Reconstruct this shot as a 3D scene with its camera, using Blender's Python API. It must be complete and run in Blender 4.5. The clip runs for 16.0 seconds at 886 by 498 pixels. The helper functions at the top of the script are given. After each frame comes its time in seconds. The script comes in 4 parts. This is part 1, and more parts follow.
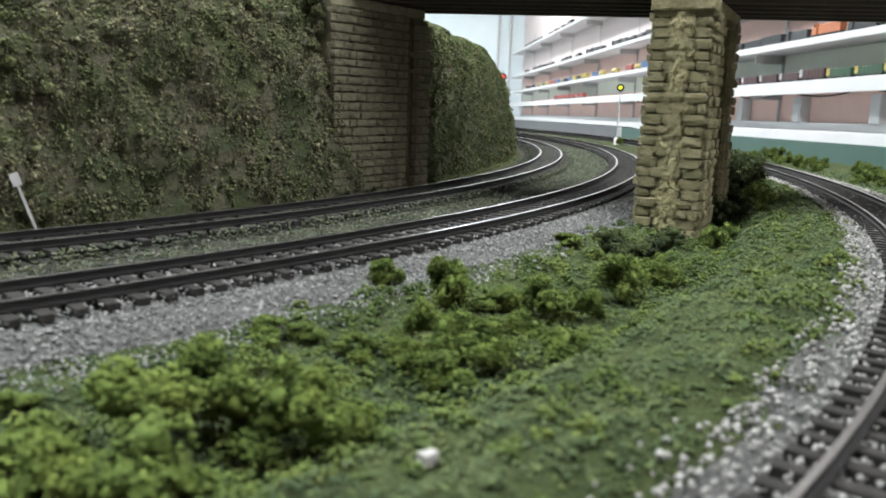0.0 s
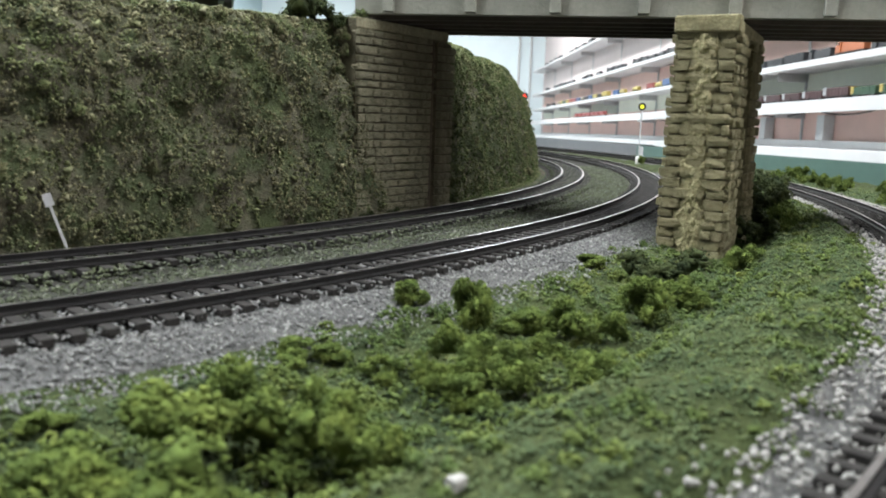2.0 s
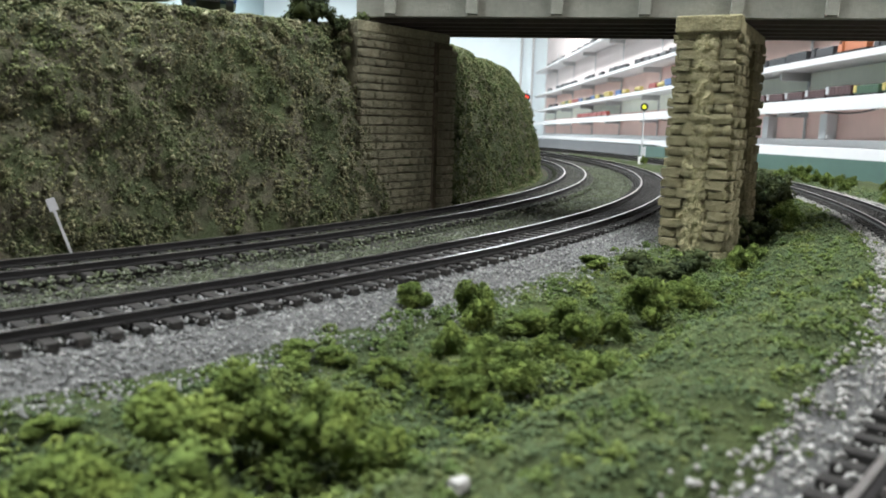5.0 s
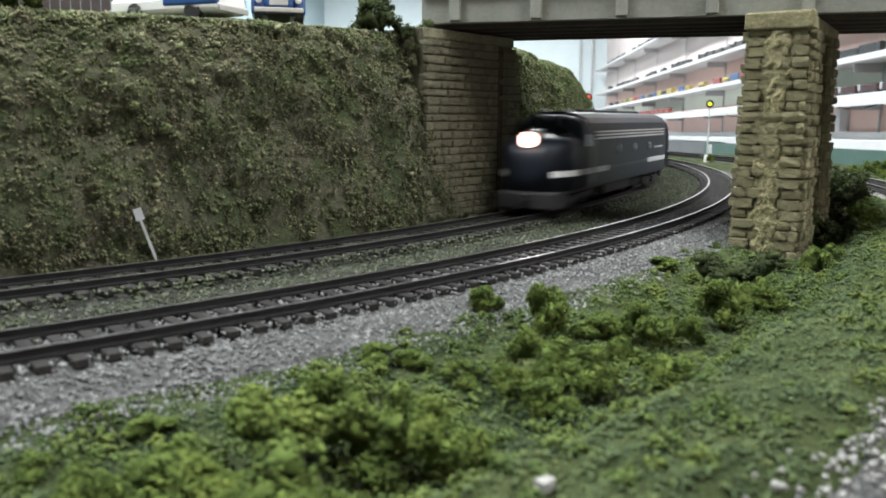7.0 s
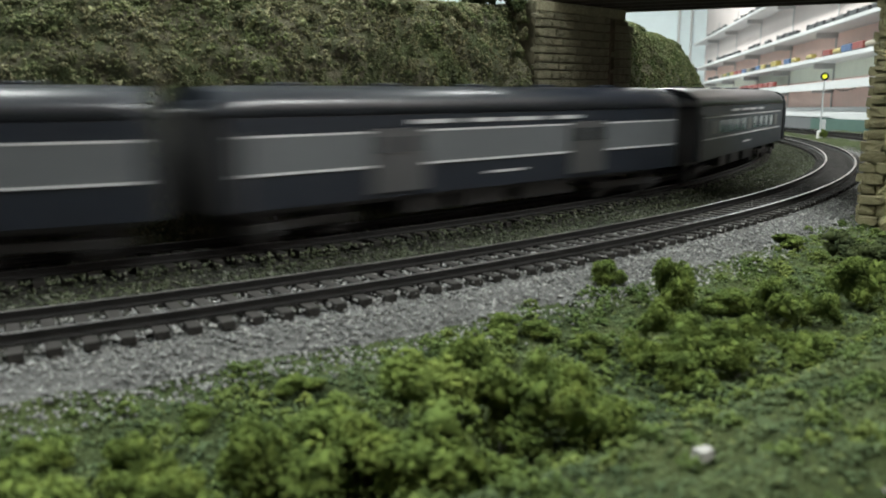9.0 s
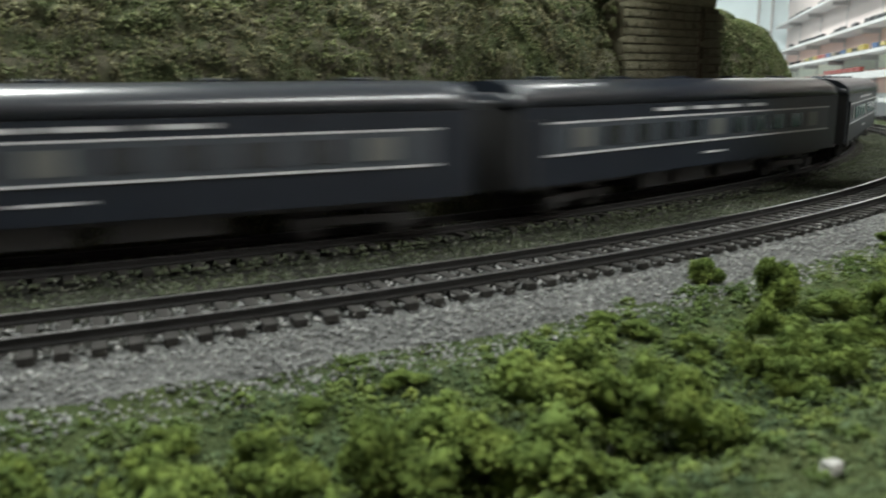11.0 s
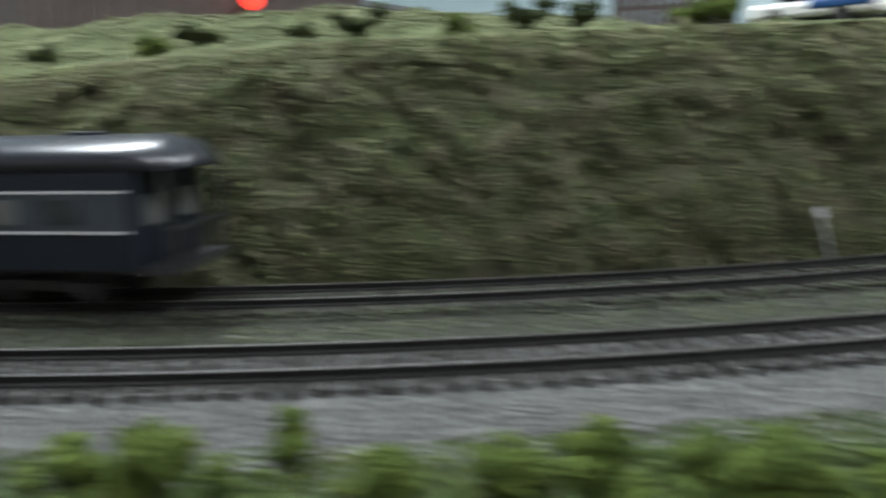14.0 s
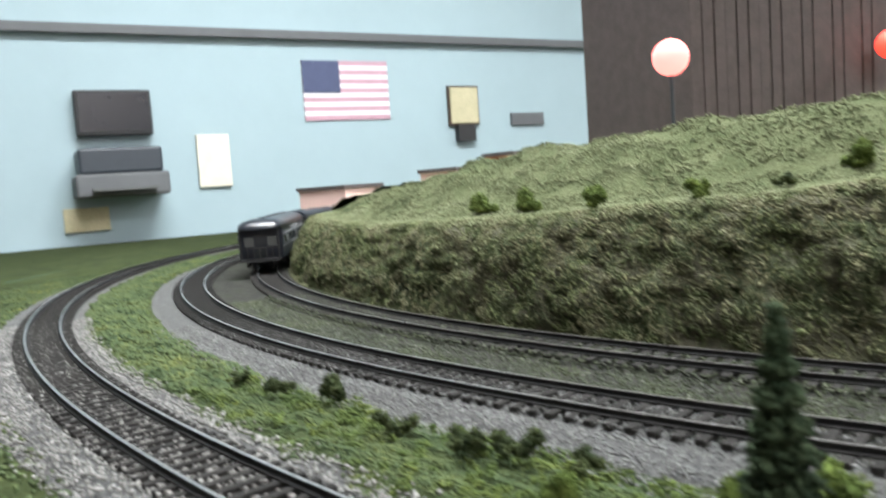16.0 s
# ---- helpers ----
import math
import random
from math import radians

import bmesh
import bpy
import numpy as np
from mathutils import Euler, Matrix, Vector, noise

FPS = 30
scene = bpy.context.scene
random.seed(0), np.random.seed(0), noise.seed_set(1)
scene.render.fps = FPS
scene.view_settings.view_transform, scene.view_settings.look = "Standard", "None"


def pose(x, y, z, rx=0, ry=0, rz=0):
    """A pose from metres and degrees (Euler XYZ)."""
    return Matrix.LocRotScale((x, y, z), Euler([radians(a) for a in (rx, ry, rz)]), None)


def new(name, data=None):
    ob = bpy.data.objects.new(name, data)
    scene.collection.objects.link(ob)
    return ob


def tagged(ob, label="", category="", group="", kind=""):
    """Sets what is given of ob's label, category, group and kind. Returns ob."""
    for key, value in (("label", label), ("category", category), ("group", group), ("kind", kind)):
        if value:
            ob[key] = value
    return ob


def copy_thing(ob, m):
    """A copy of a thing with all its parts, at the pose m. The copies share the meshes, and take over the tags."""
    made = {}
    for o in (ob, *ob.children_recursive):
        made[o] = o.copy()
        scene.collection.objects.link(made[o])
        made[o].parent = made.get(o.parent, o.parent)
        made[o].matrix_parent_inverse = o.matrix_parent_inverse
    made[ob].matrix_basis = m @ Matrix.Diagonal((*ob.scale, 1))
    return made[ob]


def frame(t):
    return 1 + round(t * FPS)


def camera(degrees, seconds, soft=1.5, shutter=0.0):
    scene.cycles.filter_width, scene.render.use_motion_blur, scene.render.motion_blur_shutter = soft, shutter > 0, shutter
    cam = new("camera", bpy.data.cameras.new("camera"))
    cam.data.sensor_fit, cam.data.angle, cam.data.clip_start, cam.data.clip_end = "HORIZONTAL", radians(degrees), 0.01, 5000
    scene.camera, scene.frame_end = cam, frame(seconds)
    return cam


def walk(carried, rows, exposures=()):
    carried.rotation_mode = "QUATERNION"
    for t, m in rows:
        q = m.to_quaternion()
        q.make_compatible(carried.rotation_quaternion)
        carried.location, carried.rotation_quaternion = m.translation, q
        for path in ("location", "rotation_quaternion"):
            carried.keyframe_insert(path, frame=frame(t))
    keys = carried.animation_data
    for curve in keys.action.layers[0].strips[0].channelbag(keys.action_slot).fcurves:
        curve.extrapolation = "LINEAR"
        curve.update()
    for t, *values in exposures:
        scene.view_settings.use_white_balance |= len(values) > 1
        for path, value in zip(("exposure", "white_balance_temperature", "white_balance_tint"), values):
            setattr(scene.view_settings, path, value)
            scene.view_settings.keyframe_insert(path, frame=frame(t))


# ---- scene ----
# ---------------------------------------------------------------- camera
# A model railway at 1:87. Rail heads lie at z = 0; lengths are the model's true metres.
cam = camera(59.4, 16.0, soft=1.8, shutter=1.0)
METRES, EYE = 0.35, 0.042
ROWS = [
    (0.0, 0.0, 0.0, 0.0, 0.38, -10.94, -1.99),
    (0.5, -0.0002, -0.0008, -0.0, 0.61, -10.96, -1.95),
    (1.0, -0.0015, -0.0015, -0.0002, 1.0, -11.0, -1.86),
    (1.5, -0.0029, -0.0018, 0.0017, 1.54, -10.45, -1.94),
    (2.0, -0.0034, -0.0032, 0.0037, 1.87, -9.71, -1.97),
    (2.5, -0.0034, -0.0035, 0.0043, 2.02, -9.47, -1.93),
    (3.0, -0.0031, -0.0046, 0.0046, 2.04, -9.4, -1.82),
    (3.5, -0.0027, -0.0039, 0.004, 1.86, -9.59, -1.76),
    (6.0, -0.0033, -0.007, 0.007, 2.72, -9.62, -0.97),
    (6.5, -0.0086, -0.0125, 0.0085, 5.0, -9.55, -0.37),
    (7.0, -0.011, -0.015, 0.0085, 6.31, -9.58, -0.24),
    (7.5, -0.0144, -0.0154, 0.0063, 7.08, -10.23, -0.3),
    (8.0, -0.0248, -0.022, 0.0035, 10.6, -11.04, -0.12),
    (10.5, -0.0468, -0.0263, 0.0107, 14.95, -11.41, 0.35),
    (11.0, -0.0555, -0.0306, 0.0117, 17.78, -12.13, 0.49),
    (11.5, -0.0598, -0.0315, 0.0111, 19.0, -12.36, 0.49),
    (12.0, -0.0647, -0.0328, 0.0074, 20.08, -12.7, 0.49),
    (12.5, -0.0792, -0.0404, 0.0121, 24.89, -13.68, 0.92),
    (13.0, -0.0952, -0.0542, 0.0352, 27.63, -11.5, 1.66),
    (13.5, -0.1524, -0.102, 0.0247, 31.32, -11.05, 1.4),
    (14.0, -0.2435, -0.1686, 0.0305, 34.6, -10.45, 1.25),
    (14.5, -0.4249, -0.2781, 0.0405, 46.34, -9.84, 1.97),
    (15.0, -0.6256, -0.4569, 0.0635, 57.68, -7.84, 4.18),
    (15.5, -0.7592, -0.5899, 0.0652, 59.7, -6.75, 4.05),
    (16.0, -0.80, -0.63, 0.066, 61.0, -4.7, 4.0),
]
EXPOSURES = [(0.0, 0.45, 6500, 10), (3.0, 0.5, 6500, 10), (7.0, 0.43, 6500, 9), (8.0, 0.18, 6650, 4), (10.5, 0.05, 6800, 4), (12.5, -0.08, 6800, 4), (13.2, -0.12, 6500, 7), (14.0, 0.2, 6250, 7),
             (14.5, 0.48, 6050, 7), (15.0, 0.5, 6350, 8), (16.0, 0.52, 6500, 10)]
cam.data.dof.use_dof, cam.data.dof.focus_distance, cam.data.dof.aperture_fstop = True, 0.42, 32.0
walk(cam, [(t, pose(METRES * x, METRES * y, EYE + METRES * z, 90 + p, ro, ya)) for t, x, y, z, ya, p, ro in ROWS], EXPOSURES)

# ---------------------------------------------------------------- plan
OX, OY = -0.735, 0.772          # centre of the curve
RA, RB = 0.831, 0.892           # centre lines of the two main tracks
GAUGE, RAIL_H = 0.0165, 0.0023
FLOOR_Z, CEIL_Z = -1.05, 1.45


def rc(a):
    """Radius of the third track's centre line at the angle a (degrees)."""
    w = 27.0 if a > -43 else 20.0
    return 0.985 + 0.063 * math.exp(-((a + 43) / w) ** 2)


def at(r, a, z=0.0):
    return Vector((OX + r * math.cos(radians(a)), OY + r * math.sin(radians(a)), z))


def interp(x, xs, ys):
    return float(np.interp(x, xs, ys))


def smooth(x):
    x = min(1.0, max(0.0, x))
    return x * x * (3 - 2 * x)


def hill_top(a):
    return interp(a, [-180, -112, -100, -91, -80, -70, -62, -55, -42, -31, -20, 0, 40, 180],
                  [.045, .045, .043, .042, .047, .054, .066, .074, .079, .083, .087, .088, .08, .06])


def hill_crown(a):
    return interp(a, [-180, -112, -100, -85, -71, -56, -48, -40, 0, 180],
                  [.06, .06, .068, .083, .089, .094, .088, .083, .088, .07])


def face_w(a):
    """Plan width of the cutting's face: steeper by the bridge."""
    return 0.022 - 0.008 * smooth((a + 46) / 10) + 0.015 * smooth((a + 24) / 9)


def foot(a):
    """Radius of the cutting's foot."""
    return 0.808 - 0.010 * smooth((a + 27.6) / 5)


def ground_z(r, a):
    """Height of the land at radius r and angle a."""
    if r < foot(a):
        top = hill_top(a)
        f = (foot(a) - r) / (1.45 * face_w(a))
        if f < 1:
            return -0.005 + (top + 0.005) * (1 - (1 - f) ** 2.2) ** 0.8
        return top + (hill_crown(a) - top) * smooth((foot(a) - 1.45 * face_w(a) - r) / 0.075)
    c = rc(a)
    if r < 0.914:
        return -0.0046 if not 0.849 < r < 0.872 else -0.0052
    lo, hi = 0.914, c - 0.019
    if r < hi:
        w = (r - lo) / (hi - lo)
        dip = 0.0075 * min(1.0, (hi - lo) / 0.09)
        ridge = 0.0075 * min(1.0, (hi - lo) / 0.09) * smooth((r - c + 0.068) / 0.016) * smooth((c - 0.0195 - r) / 0.014)
        return -0.0046 + ridge - dip * math.sin(math.pi * min(1, w * 1.05)) ** 0.8 if w < 0.95 else -0.0046 + ridge
    if r < c + 0.019:
        return -0.0046
    return -0.0046 - 0.007 * smooth((r - c - 0.019) / 0.04)


# ---------------------------------------------------------------- world and light
world = bpy.data.worlds.new("world")
scene.world = world
world.use_nodes = True
world.node_tree.nodes["Background"].inputs[0].default_value = (0.75, 0.85, 1.0, 1)
world.node_tree.nodes["Background"].inputs[1].default_value = 0.05


# ---------------------------------------------------------------- materials
def node_mat(name):
    m = bpy.data.materials.new(name)
    m.use_nodes = True
    nt = m.node_tree
    return m, nt, nt.nodes["Principled BSDF"]


def ramp(nt, fac, stops):
    n = nt.nodes.new("ShaderNodeValToRGB")
    e = n.color_ramp.elements
    while len(e) < len(stops):
        e.new(0.5)
    for i, (p, c) in enumerate(stops):
        e[i].position, e[i].color = p, (*c, 1)
    nt.links.new(fac, n.inputs[0])
    return n.outputs[0]


def noise_fac(nt, scale, detail=4.0, rough=0.6, coord="Object"):
    tc = nt.nodes.new("ShaderNodeTexCoord")
    n = nt.nodes.new("ShaderNodeTexNoise")
    n.inputs["Scale"].default_value, n.inputs["Detail"].default_value, n.inputs["Roughness"].default_value = scale, detail, rough
    nt.links.new(tc.outputs[coord], n.inputs["Vector"])
    return n.outputs["Fac"]


def mix_mul(nt, a, b, fac=1.0, mode="MULTIPLY"):
    n = nt.nodes.new("ShaderNodeMix")
    n.data_type, n.blend_type = "RGBA", mode
    n.inputs[0].default_value = fac
    nt.links.new(a, n.inputs[6])
    nt.links.new(b, n.inputs[7])
    return n.outputs[2]


def surface(name, stops, scale=300.0, rough=0.8, fine=None, bump=0.0, bump_scale=None, metal=0.0, spec=0.5, island=None, rand_ob=None, imix=0.5):
    """stops: colours over a coarse noise; fine: strength of a second, finer noise; island / rand_ob: colours per piece."""
    m, nt, b = node_mat(name)
    col = ramp(nt, noise_fac(nt, scale), stops)
    if island:
        g = nt.nodes.new("ShaderNodeNewGeometry")
        col = mix_mul(nt, col, ramp(nt, g.outputs["Random Per Island"], island), imix, "MIX")
    if rand_ob:
        o = nt.nodes.new("ShaderNodeObjectInfo")
        col = mix_mul(nt, col, ramp(nt, o.outputs["Random"], rand_ob), 1.0)
    if fine:
        f, s = fine
        col = mix_mul(nt, col, ramp(nt, noise_fac(nt, s, 6.0, 0.7), [(0.3, (1 - f,) * 3), (0.7, (1.0,) * 3)]), 1.0)
    nt.links.new(col, b.inputs["Base Color"])
    b.inputs["Roughness"].default_value, b.inputs["Metallic"].default_value = rough, metal
    b.inputs["Specular IOR Level"].default_value = spec
    if bump:
        bn = nt.nodes.new("ShaderNodeBump")
        bn.inputs["Strength"].default_value, bn.inputs["Distance"].default_value = bump, 0.002
        nt.links.new(noise_fac(nt, bump_scale or scale * 3, 6.0, 0.7), bn.inputs["Height"])
        nt.links.new(bn.outputs[0], b.inputs["Normal"])
    return m


def paint(name, c, rough=0.5, metal=0.0, var=0.15, scale=60.0, spec=0.5, bump=0.0):
    d = tuple(x * (1 - var) for x in c)
    return surface(name, [(0.35, d), (0.65, c)], scale, rough, (var, scale * 6), bump, scale * 6, metal, spec)


def glow(name, c, strength):
    m, nt, b = node_mat(name)
    b.inputs["Base Color"].default_value = (*c, 1)
    b.inputs["Emission Color"].default_value = (*c, 1)
    b.inputs["Emission Strength"].default_value = strength
    return m


FOAM = [(0.0, (.026, .042, .012)), (0.5, (.065, .096, .022)), (1.0, (.125, .158, .034))]
TURF = [(0.0, (.018, .032, .016)), (0.5, (.042, .066, .030)), (0.85, (.075, .10, .038)), (1.0, (.15, .16, .035))]
M = {}
M["turf"] = surface("turf", [(0.3, (.032, .045, .018)), (0.55, (.055, .072, .027)), (0.75, (.08, .092, .034))], 40, 0.95, (0.5, 900), 0.8, 700, spec=0.1)
M["foam"] = surface("foam", [(0.3, (.034, .052, .026)), (0.45, (.060, .082, .040)), (0.6, (.085, .105, .045)), (0.7, (.12, .13, .036))], 40, 0.95, island=TURF, imix=0.35, spec=0.1)
M["bush"] = surface("bush", [(0.32, (.036, .056, .016)), (0.5, (.075, .104, .025)), (0.68, (.128, .156, .037))], 150, 0.95, island=FOAM, imix=0.3, spec=0.1)
M["tuft"] = surface("tuft", [(0.32, (.040, .064, .024)), (0.5, (.070, .098, .032)), (0.68, (.115, .138, .038))], 60, 0.95, island=FOAM, imix=0.25, spec=0.1)
M["dark_bush"] = surface("dark_bush", [(0.35, (.018, .026, .012)), (0.6, (.045, .056, .020))], 120, 0.95, spec=0.1)
M["ballast"] = surface("ballast", [(0.3, (.09, .09, .088)), (0.7, (.17, .17, .165))], 350, 0.9, (0.6, 1500), 0.9, 900, spec=0.2)
M["stones"] = surface("stones", [(0.3, (.10, .10, .098)), (0.7, (.20, .20, .195))], 45, 0.9, island=[(0, (.035, .036, .036)), (0.55, (.14, .142, .14)), (0.9, (.23, .23, .225)), (1, (.32, .315, .30))], spec=0.05, imix=0.6)
M["pale_stones"] = surface("pale_stones", [(0.3, (.15, .145, .135)), (0.7, (.27, .265, .25))], 45, 0.9, island=[(0, (.06, .06, .058)), (0.5, (.19, .185, .175)), (1, (.33, .325, .31))], spec=0.05, imix=0.55)
M["bed"] = surface("bed", [(0.3, (.03, .03, .027)), (0.55, (.055, .055, .047)), (0.75, (.04, .05, .026))], 70, 0.95, (0.6, 1200), 0.8, 900, spec=0.1)
M["bed_grit"] = surface("bed_grit", [(0.35, (.045, .048, .038)), (0.65, (.070, .080, .042))], 40, 0.95, island=[(0, (.02, .026, .013)), (0.6, (.055, .066, .045)), (0.9, (.11, .115, .095)), (1, (.21, .21, .195))], spec=0.1)
M["bank"] = surface("bank", [(0.28, (.050, .060, .036)), (0.40, (.085, .105, .050)), (0.50, (.118, .11, .078)), (0.58, (.068, .086, .042)), (0.70, (.155, .148, .105))], 24, 0.95, (0.6, 500), 0.9, 400, spec=0.1)
M["bank_foam"] = surface("bank_foam", [(0.30, (.040, .048, .028)), (0.40, (.10, .125, .050)), (0.48, (.145, .130, .085)), (0.56, (.070, .095, .040)), (0.68, (.20, .18, .115))], 28, 0.95,
                         island=[(0, (.022, .026, .014)), (0.25, (.075, .085, .042)), (0.8, (.13, .14, .07)), (1, (.25, .24, .16))], spec=0.05, imix=0.48)
M["bank_green"] = surface("bank_green", [(0.32, (.016, .022, .012)), (0.42, (.070, .095, .036)), (0.50, (.125, .125, .07)), (0.58, (.035, .050, .022)), (0.68, (.14, .15, .07))], 55, 0.95,
                          island=[(0, (.02, .028, .012)), (0.25, (.065, .09, .034)), (0.8, (.10, .13, .05)), (1, (.20, .21, .11))], spec=0.05, imix=0.4)
M["top_grass"] = surface("top_grass", [(0.3, (.07, .088, .038)), (0.7, (.135, .15, .078))], 60, 0.95, (0.4, 700), 0.7, 600, spec=0.1)
M["top_foam"] = surface("top_foam", [(0.36, (.028, .037, .018)), (0.46, (.066, .078, .038)), (0.56, (.115, .125, .068)), (0.66, (.17, .18, .115))], 16, 0.95, island=[(0, (.05, .064, .028)), (1, (.18, .19, .11))], spec=0.1)
M["rail"] = paint("rail", (.014, .0132, .0130), 0.7, 0.0, 0.3, 200, 0.2)
M["rail_top"] = paint("rail_top", (.42, .41, .40), 0.3, 0.95, 0.2, 300, 0.5)
M["tie"] = surface("tie", [(0.3, (.015, .014, .013)), (0.7, (.030, .028, .026))], 400, 0.85, rand_ob=[(0, (.7, .7, .7)), (1, (1, 1, 1))], spec=0.12)
M["stone"] = surface("stone", [(0.3, (.26, .235, .13)), (0.6, (.48, .44, .26)), (0.8, (.36, .345, .19))], 160, 0.9, (0.45, 900), 0.8, 700, rand_ob=[(0, (.72, .72, .70)), (1, (1, 1, 1))], spec=0.2)
M["creeper"] = surface("creeper", [(0.3, (.24, .22, .115)), (0.55, (.44, .405, .235)), (0.75, (.36, .345, .185))], 260, 0.95, (0.45, 1200), 0.9, 900, spec=0.1)
M["mortar"] = surface("mortar", [(0.3, (.13, .118, .066)), (0.7, (.22, .20, .115))], 200, 0.95, (0.4, 900), 0.6, 700, spec=0.1)
M["old_stone"] = surface("old_stone", [(0.3, (.20, .19, .125)), (0.7, (.33, .315, .21))], 120, 0.9, (0.45, 700), 0.8, 600, rand_ob=[(0, (.75, .75, .75)), (1, (1, 1, 1))], spec=0.2)
M["old_mortar"] = surface("old_mortar", [(0.3, (.09, .082, .054)), (0.7, (.15, .14, .095))], 120, 0.95, (0.4, 700), spec=0.1)
# dark brown that paints the shade of the abutment's upright recess
M["recess_shade"] = surface("recess_shade", [(0.3, (.075, .062, .045)), (0.7, (.13, .11, .08))], 120, 0.95, (0.4, 700), spec=0.1)
M["shelf_steel"] = paint("shelf_steel", (.50, .49, .49), 0.5, 0, 0.08, 20)
M["concrete"] = paint("concrete", (.27, .275, .235), 0.75, 0, 0.18, 90, 0.3, 0.3)
M["deck_under"] = paint("deck_under", (.075, .06, .05), 0.8, 0, 0.25, 120)
M["white_rail"] = paint("white_rail", (.72, .72, .66), 0.6, 0, 0.1, 120)
M["shelf"] = paint("shelf", (.62, .62, .625), 0.5, 0, 0.05, 8)
M["lamp_grey"] = paint("lamp_grey", (.42, .43, .44), 0.5, 0, 0.1, 100)
M["wall_pink"] = paint("wall_pink", (.86, .60, .53), 0.8, 0, 0.07, 3)
M["wall_beige"] = paint("wall_beige", (.88, .88, .76), 0.8, 0, 0.07, 3)
M["wall_white"] = paint("wall_white", (.70, .61, .59), 0.8, 0, 0.05, 3)
M["wall_blue"] = paint("wall_blue", (.33, .43, .46), 0.8, 0, 0.05, 2)
# lighter copy of the wall blue: the end wall's brighter light is in the colour
M["wall_blue_lit"] = paint("wall_blue_lit", (.74, .83, .86), 0.8, 0, 0.04, 2)
M["green_board"] = paint("green_board", (.05, .11, .088), 0.7, 0, 0.12, 6)
M["grey_board"] = paint("grey_board", (.115, .12, .125), 0.7, 0, 0.12, 6)
M["ceiling"] = paint("ceiling", (.78, .78, .76), 0.9, 0, 0.05, 3)
# unseen floor, kept pale so that it bounces light up to the ceiling
M["floor"] = paint("floor", (.45, .43, .40), 0.7, 0, 0.2, 4)
M["fascia"] = paint("fascia", (.07, .15, .11), 0.6, 0, 0.1, 8)
M["grey_paint"] = paint("grey_paint", (.045, .047, .05), 0.35, 0, 0.12, 80)
M["baggage_grey"] = paint("baggage_grey", (.075, .084, .092), 0.5, 0, 0.1, 80)
M["light_grey"] = paint("light_grey", (.026, .034, .044), 0.5, 0, 0.1, 80)
M["dark_grey"] = paint("dark_grey", (.0095, .0130, .0200), 0.42, 0, 0.15, 80, 0.25)
M["roof_paint"] = paint("roof_paint", (.012, .0145, .021), 0.30, 0, 0.15, 80, 0.6)
M["black"] = paint("black", (.015, .015, .016), 0.6, 0, 0.2, 100)
M["stripe"] = paint("stripe", (.78, .78, .76), 0.4, 0, 0.08, 100)
M["dull_white"] = paint("dull_white", (.46, .47, .48), 0.5, 0, 0.12, 100)
M["silver"] = paint("silver", (.62, .62, .60), 0.35, 0.6, 0.1, 200)
M["window"] = paint("window", (.02, .024, .028), 0.12, 0, 0.1, 100)
M["shade"] = paint("shade", (.10, .105, .10), 0.4, 0, 0.15, 100)
M["headlight"] = glow("headlight", (1.0, .50, .40), 9.0)
M["red_light"] = glow("red_light", (1.0, .05, .03), 1.6)
M["pink_light"] = glow("pink_light", (1.0, .22, .20), 1.8)
M["yellow_light"] = glow("yellow_light", (.85, .9, .05), 1.2)
M["tube"] = glow("tube", (.92, .97, 1.0), 8.0)
M["blue_paint"] = paint("blue_paint", (.02, .07, .22), 0.3, 0, 0.1, 100)
M["white_paint"] = paint("white_paint", (.75, .75, .73), 0.4, 0, 0.06, 60)
M["barn"] = paint("barn", (.085, .065, .062), 0.8, 0, 0.25, 80)
M["conifer"] = surface("conifer", [(0.3, (.012, .022, .012)), (0.7, (.03, .045, .022))], 150, 0.95, island=[(0, (.01, .018, .01)), (1, (.045, .06, .03))], spec=0.1)
M["trunk"] = paint("trunk", (.08, .055, .04), 0.9, 0, 0.2, 200)
for n, c in (("orange", (.75, .19, .03)), ("maroon", (.12, .05, .05)), ("yellow", (.70, .52, .06)), ("blue", (.06, .17, .42)), ("tan", (.5, .42, .28)),
             ("coal", (.05, .052, .058)), ("red", (.5, .07, .05)), ("green", (.06, .15, .08))):
    M["car_" + n] = paint("car_" + n, tuple(.12 * sum(c) / 3 + x * .5 for x in c), 0.5, 0, 0.1, 60)
M["flag_blue"] = paint("flag_blue", (.07, .085, .16), 0.8, 0, 0.1, 30)
M["flag_red"] = paint("flag_red", (.50, .30, .36), 0.8, 0, 0.1, 30)
M["flag_white"] = paint("flag_white", (.75, .72, .74), 0.8, 0, 0.05, 30)
M["screen"] = paint("screen", (.012, .014, .018), 0.2, 0, 0.1, 30)
M["paper"] = paint("paper", (.72, .68, .56), 0.7, 0, 0.1, 30)
M["straw"] = paint("straw", (.55, .50, .32), 0.7, 0, 0.15, 30)


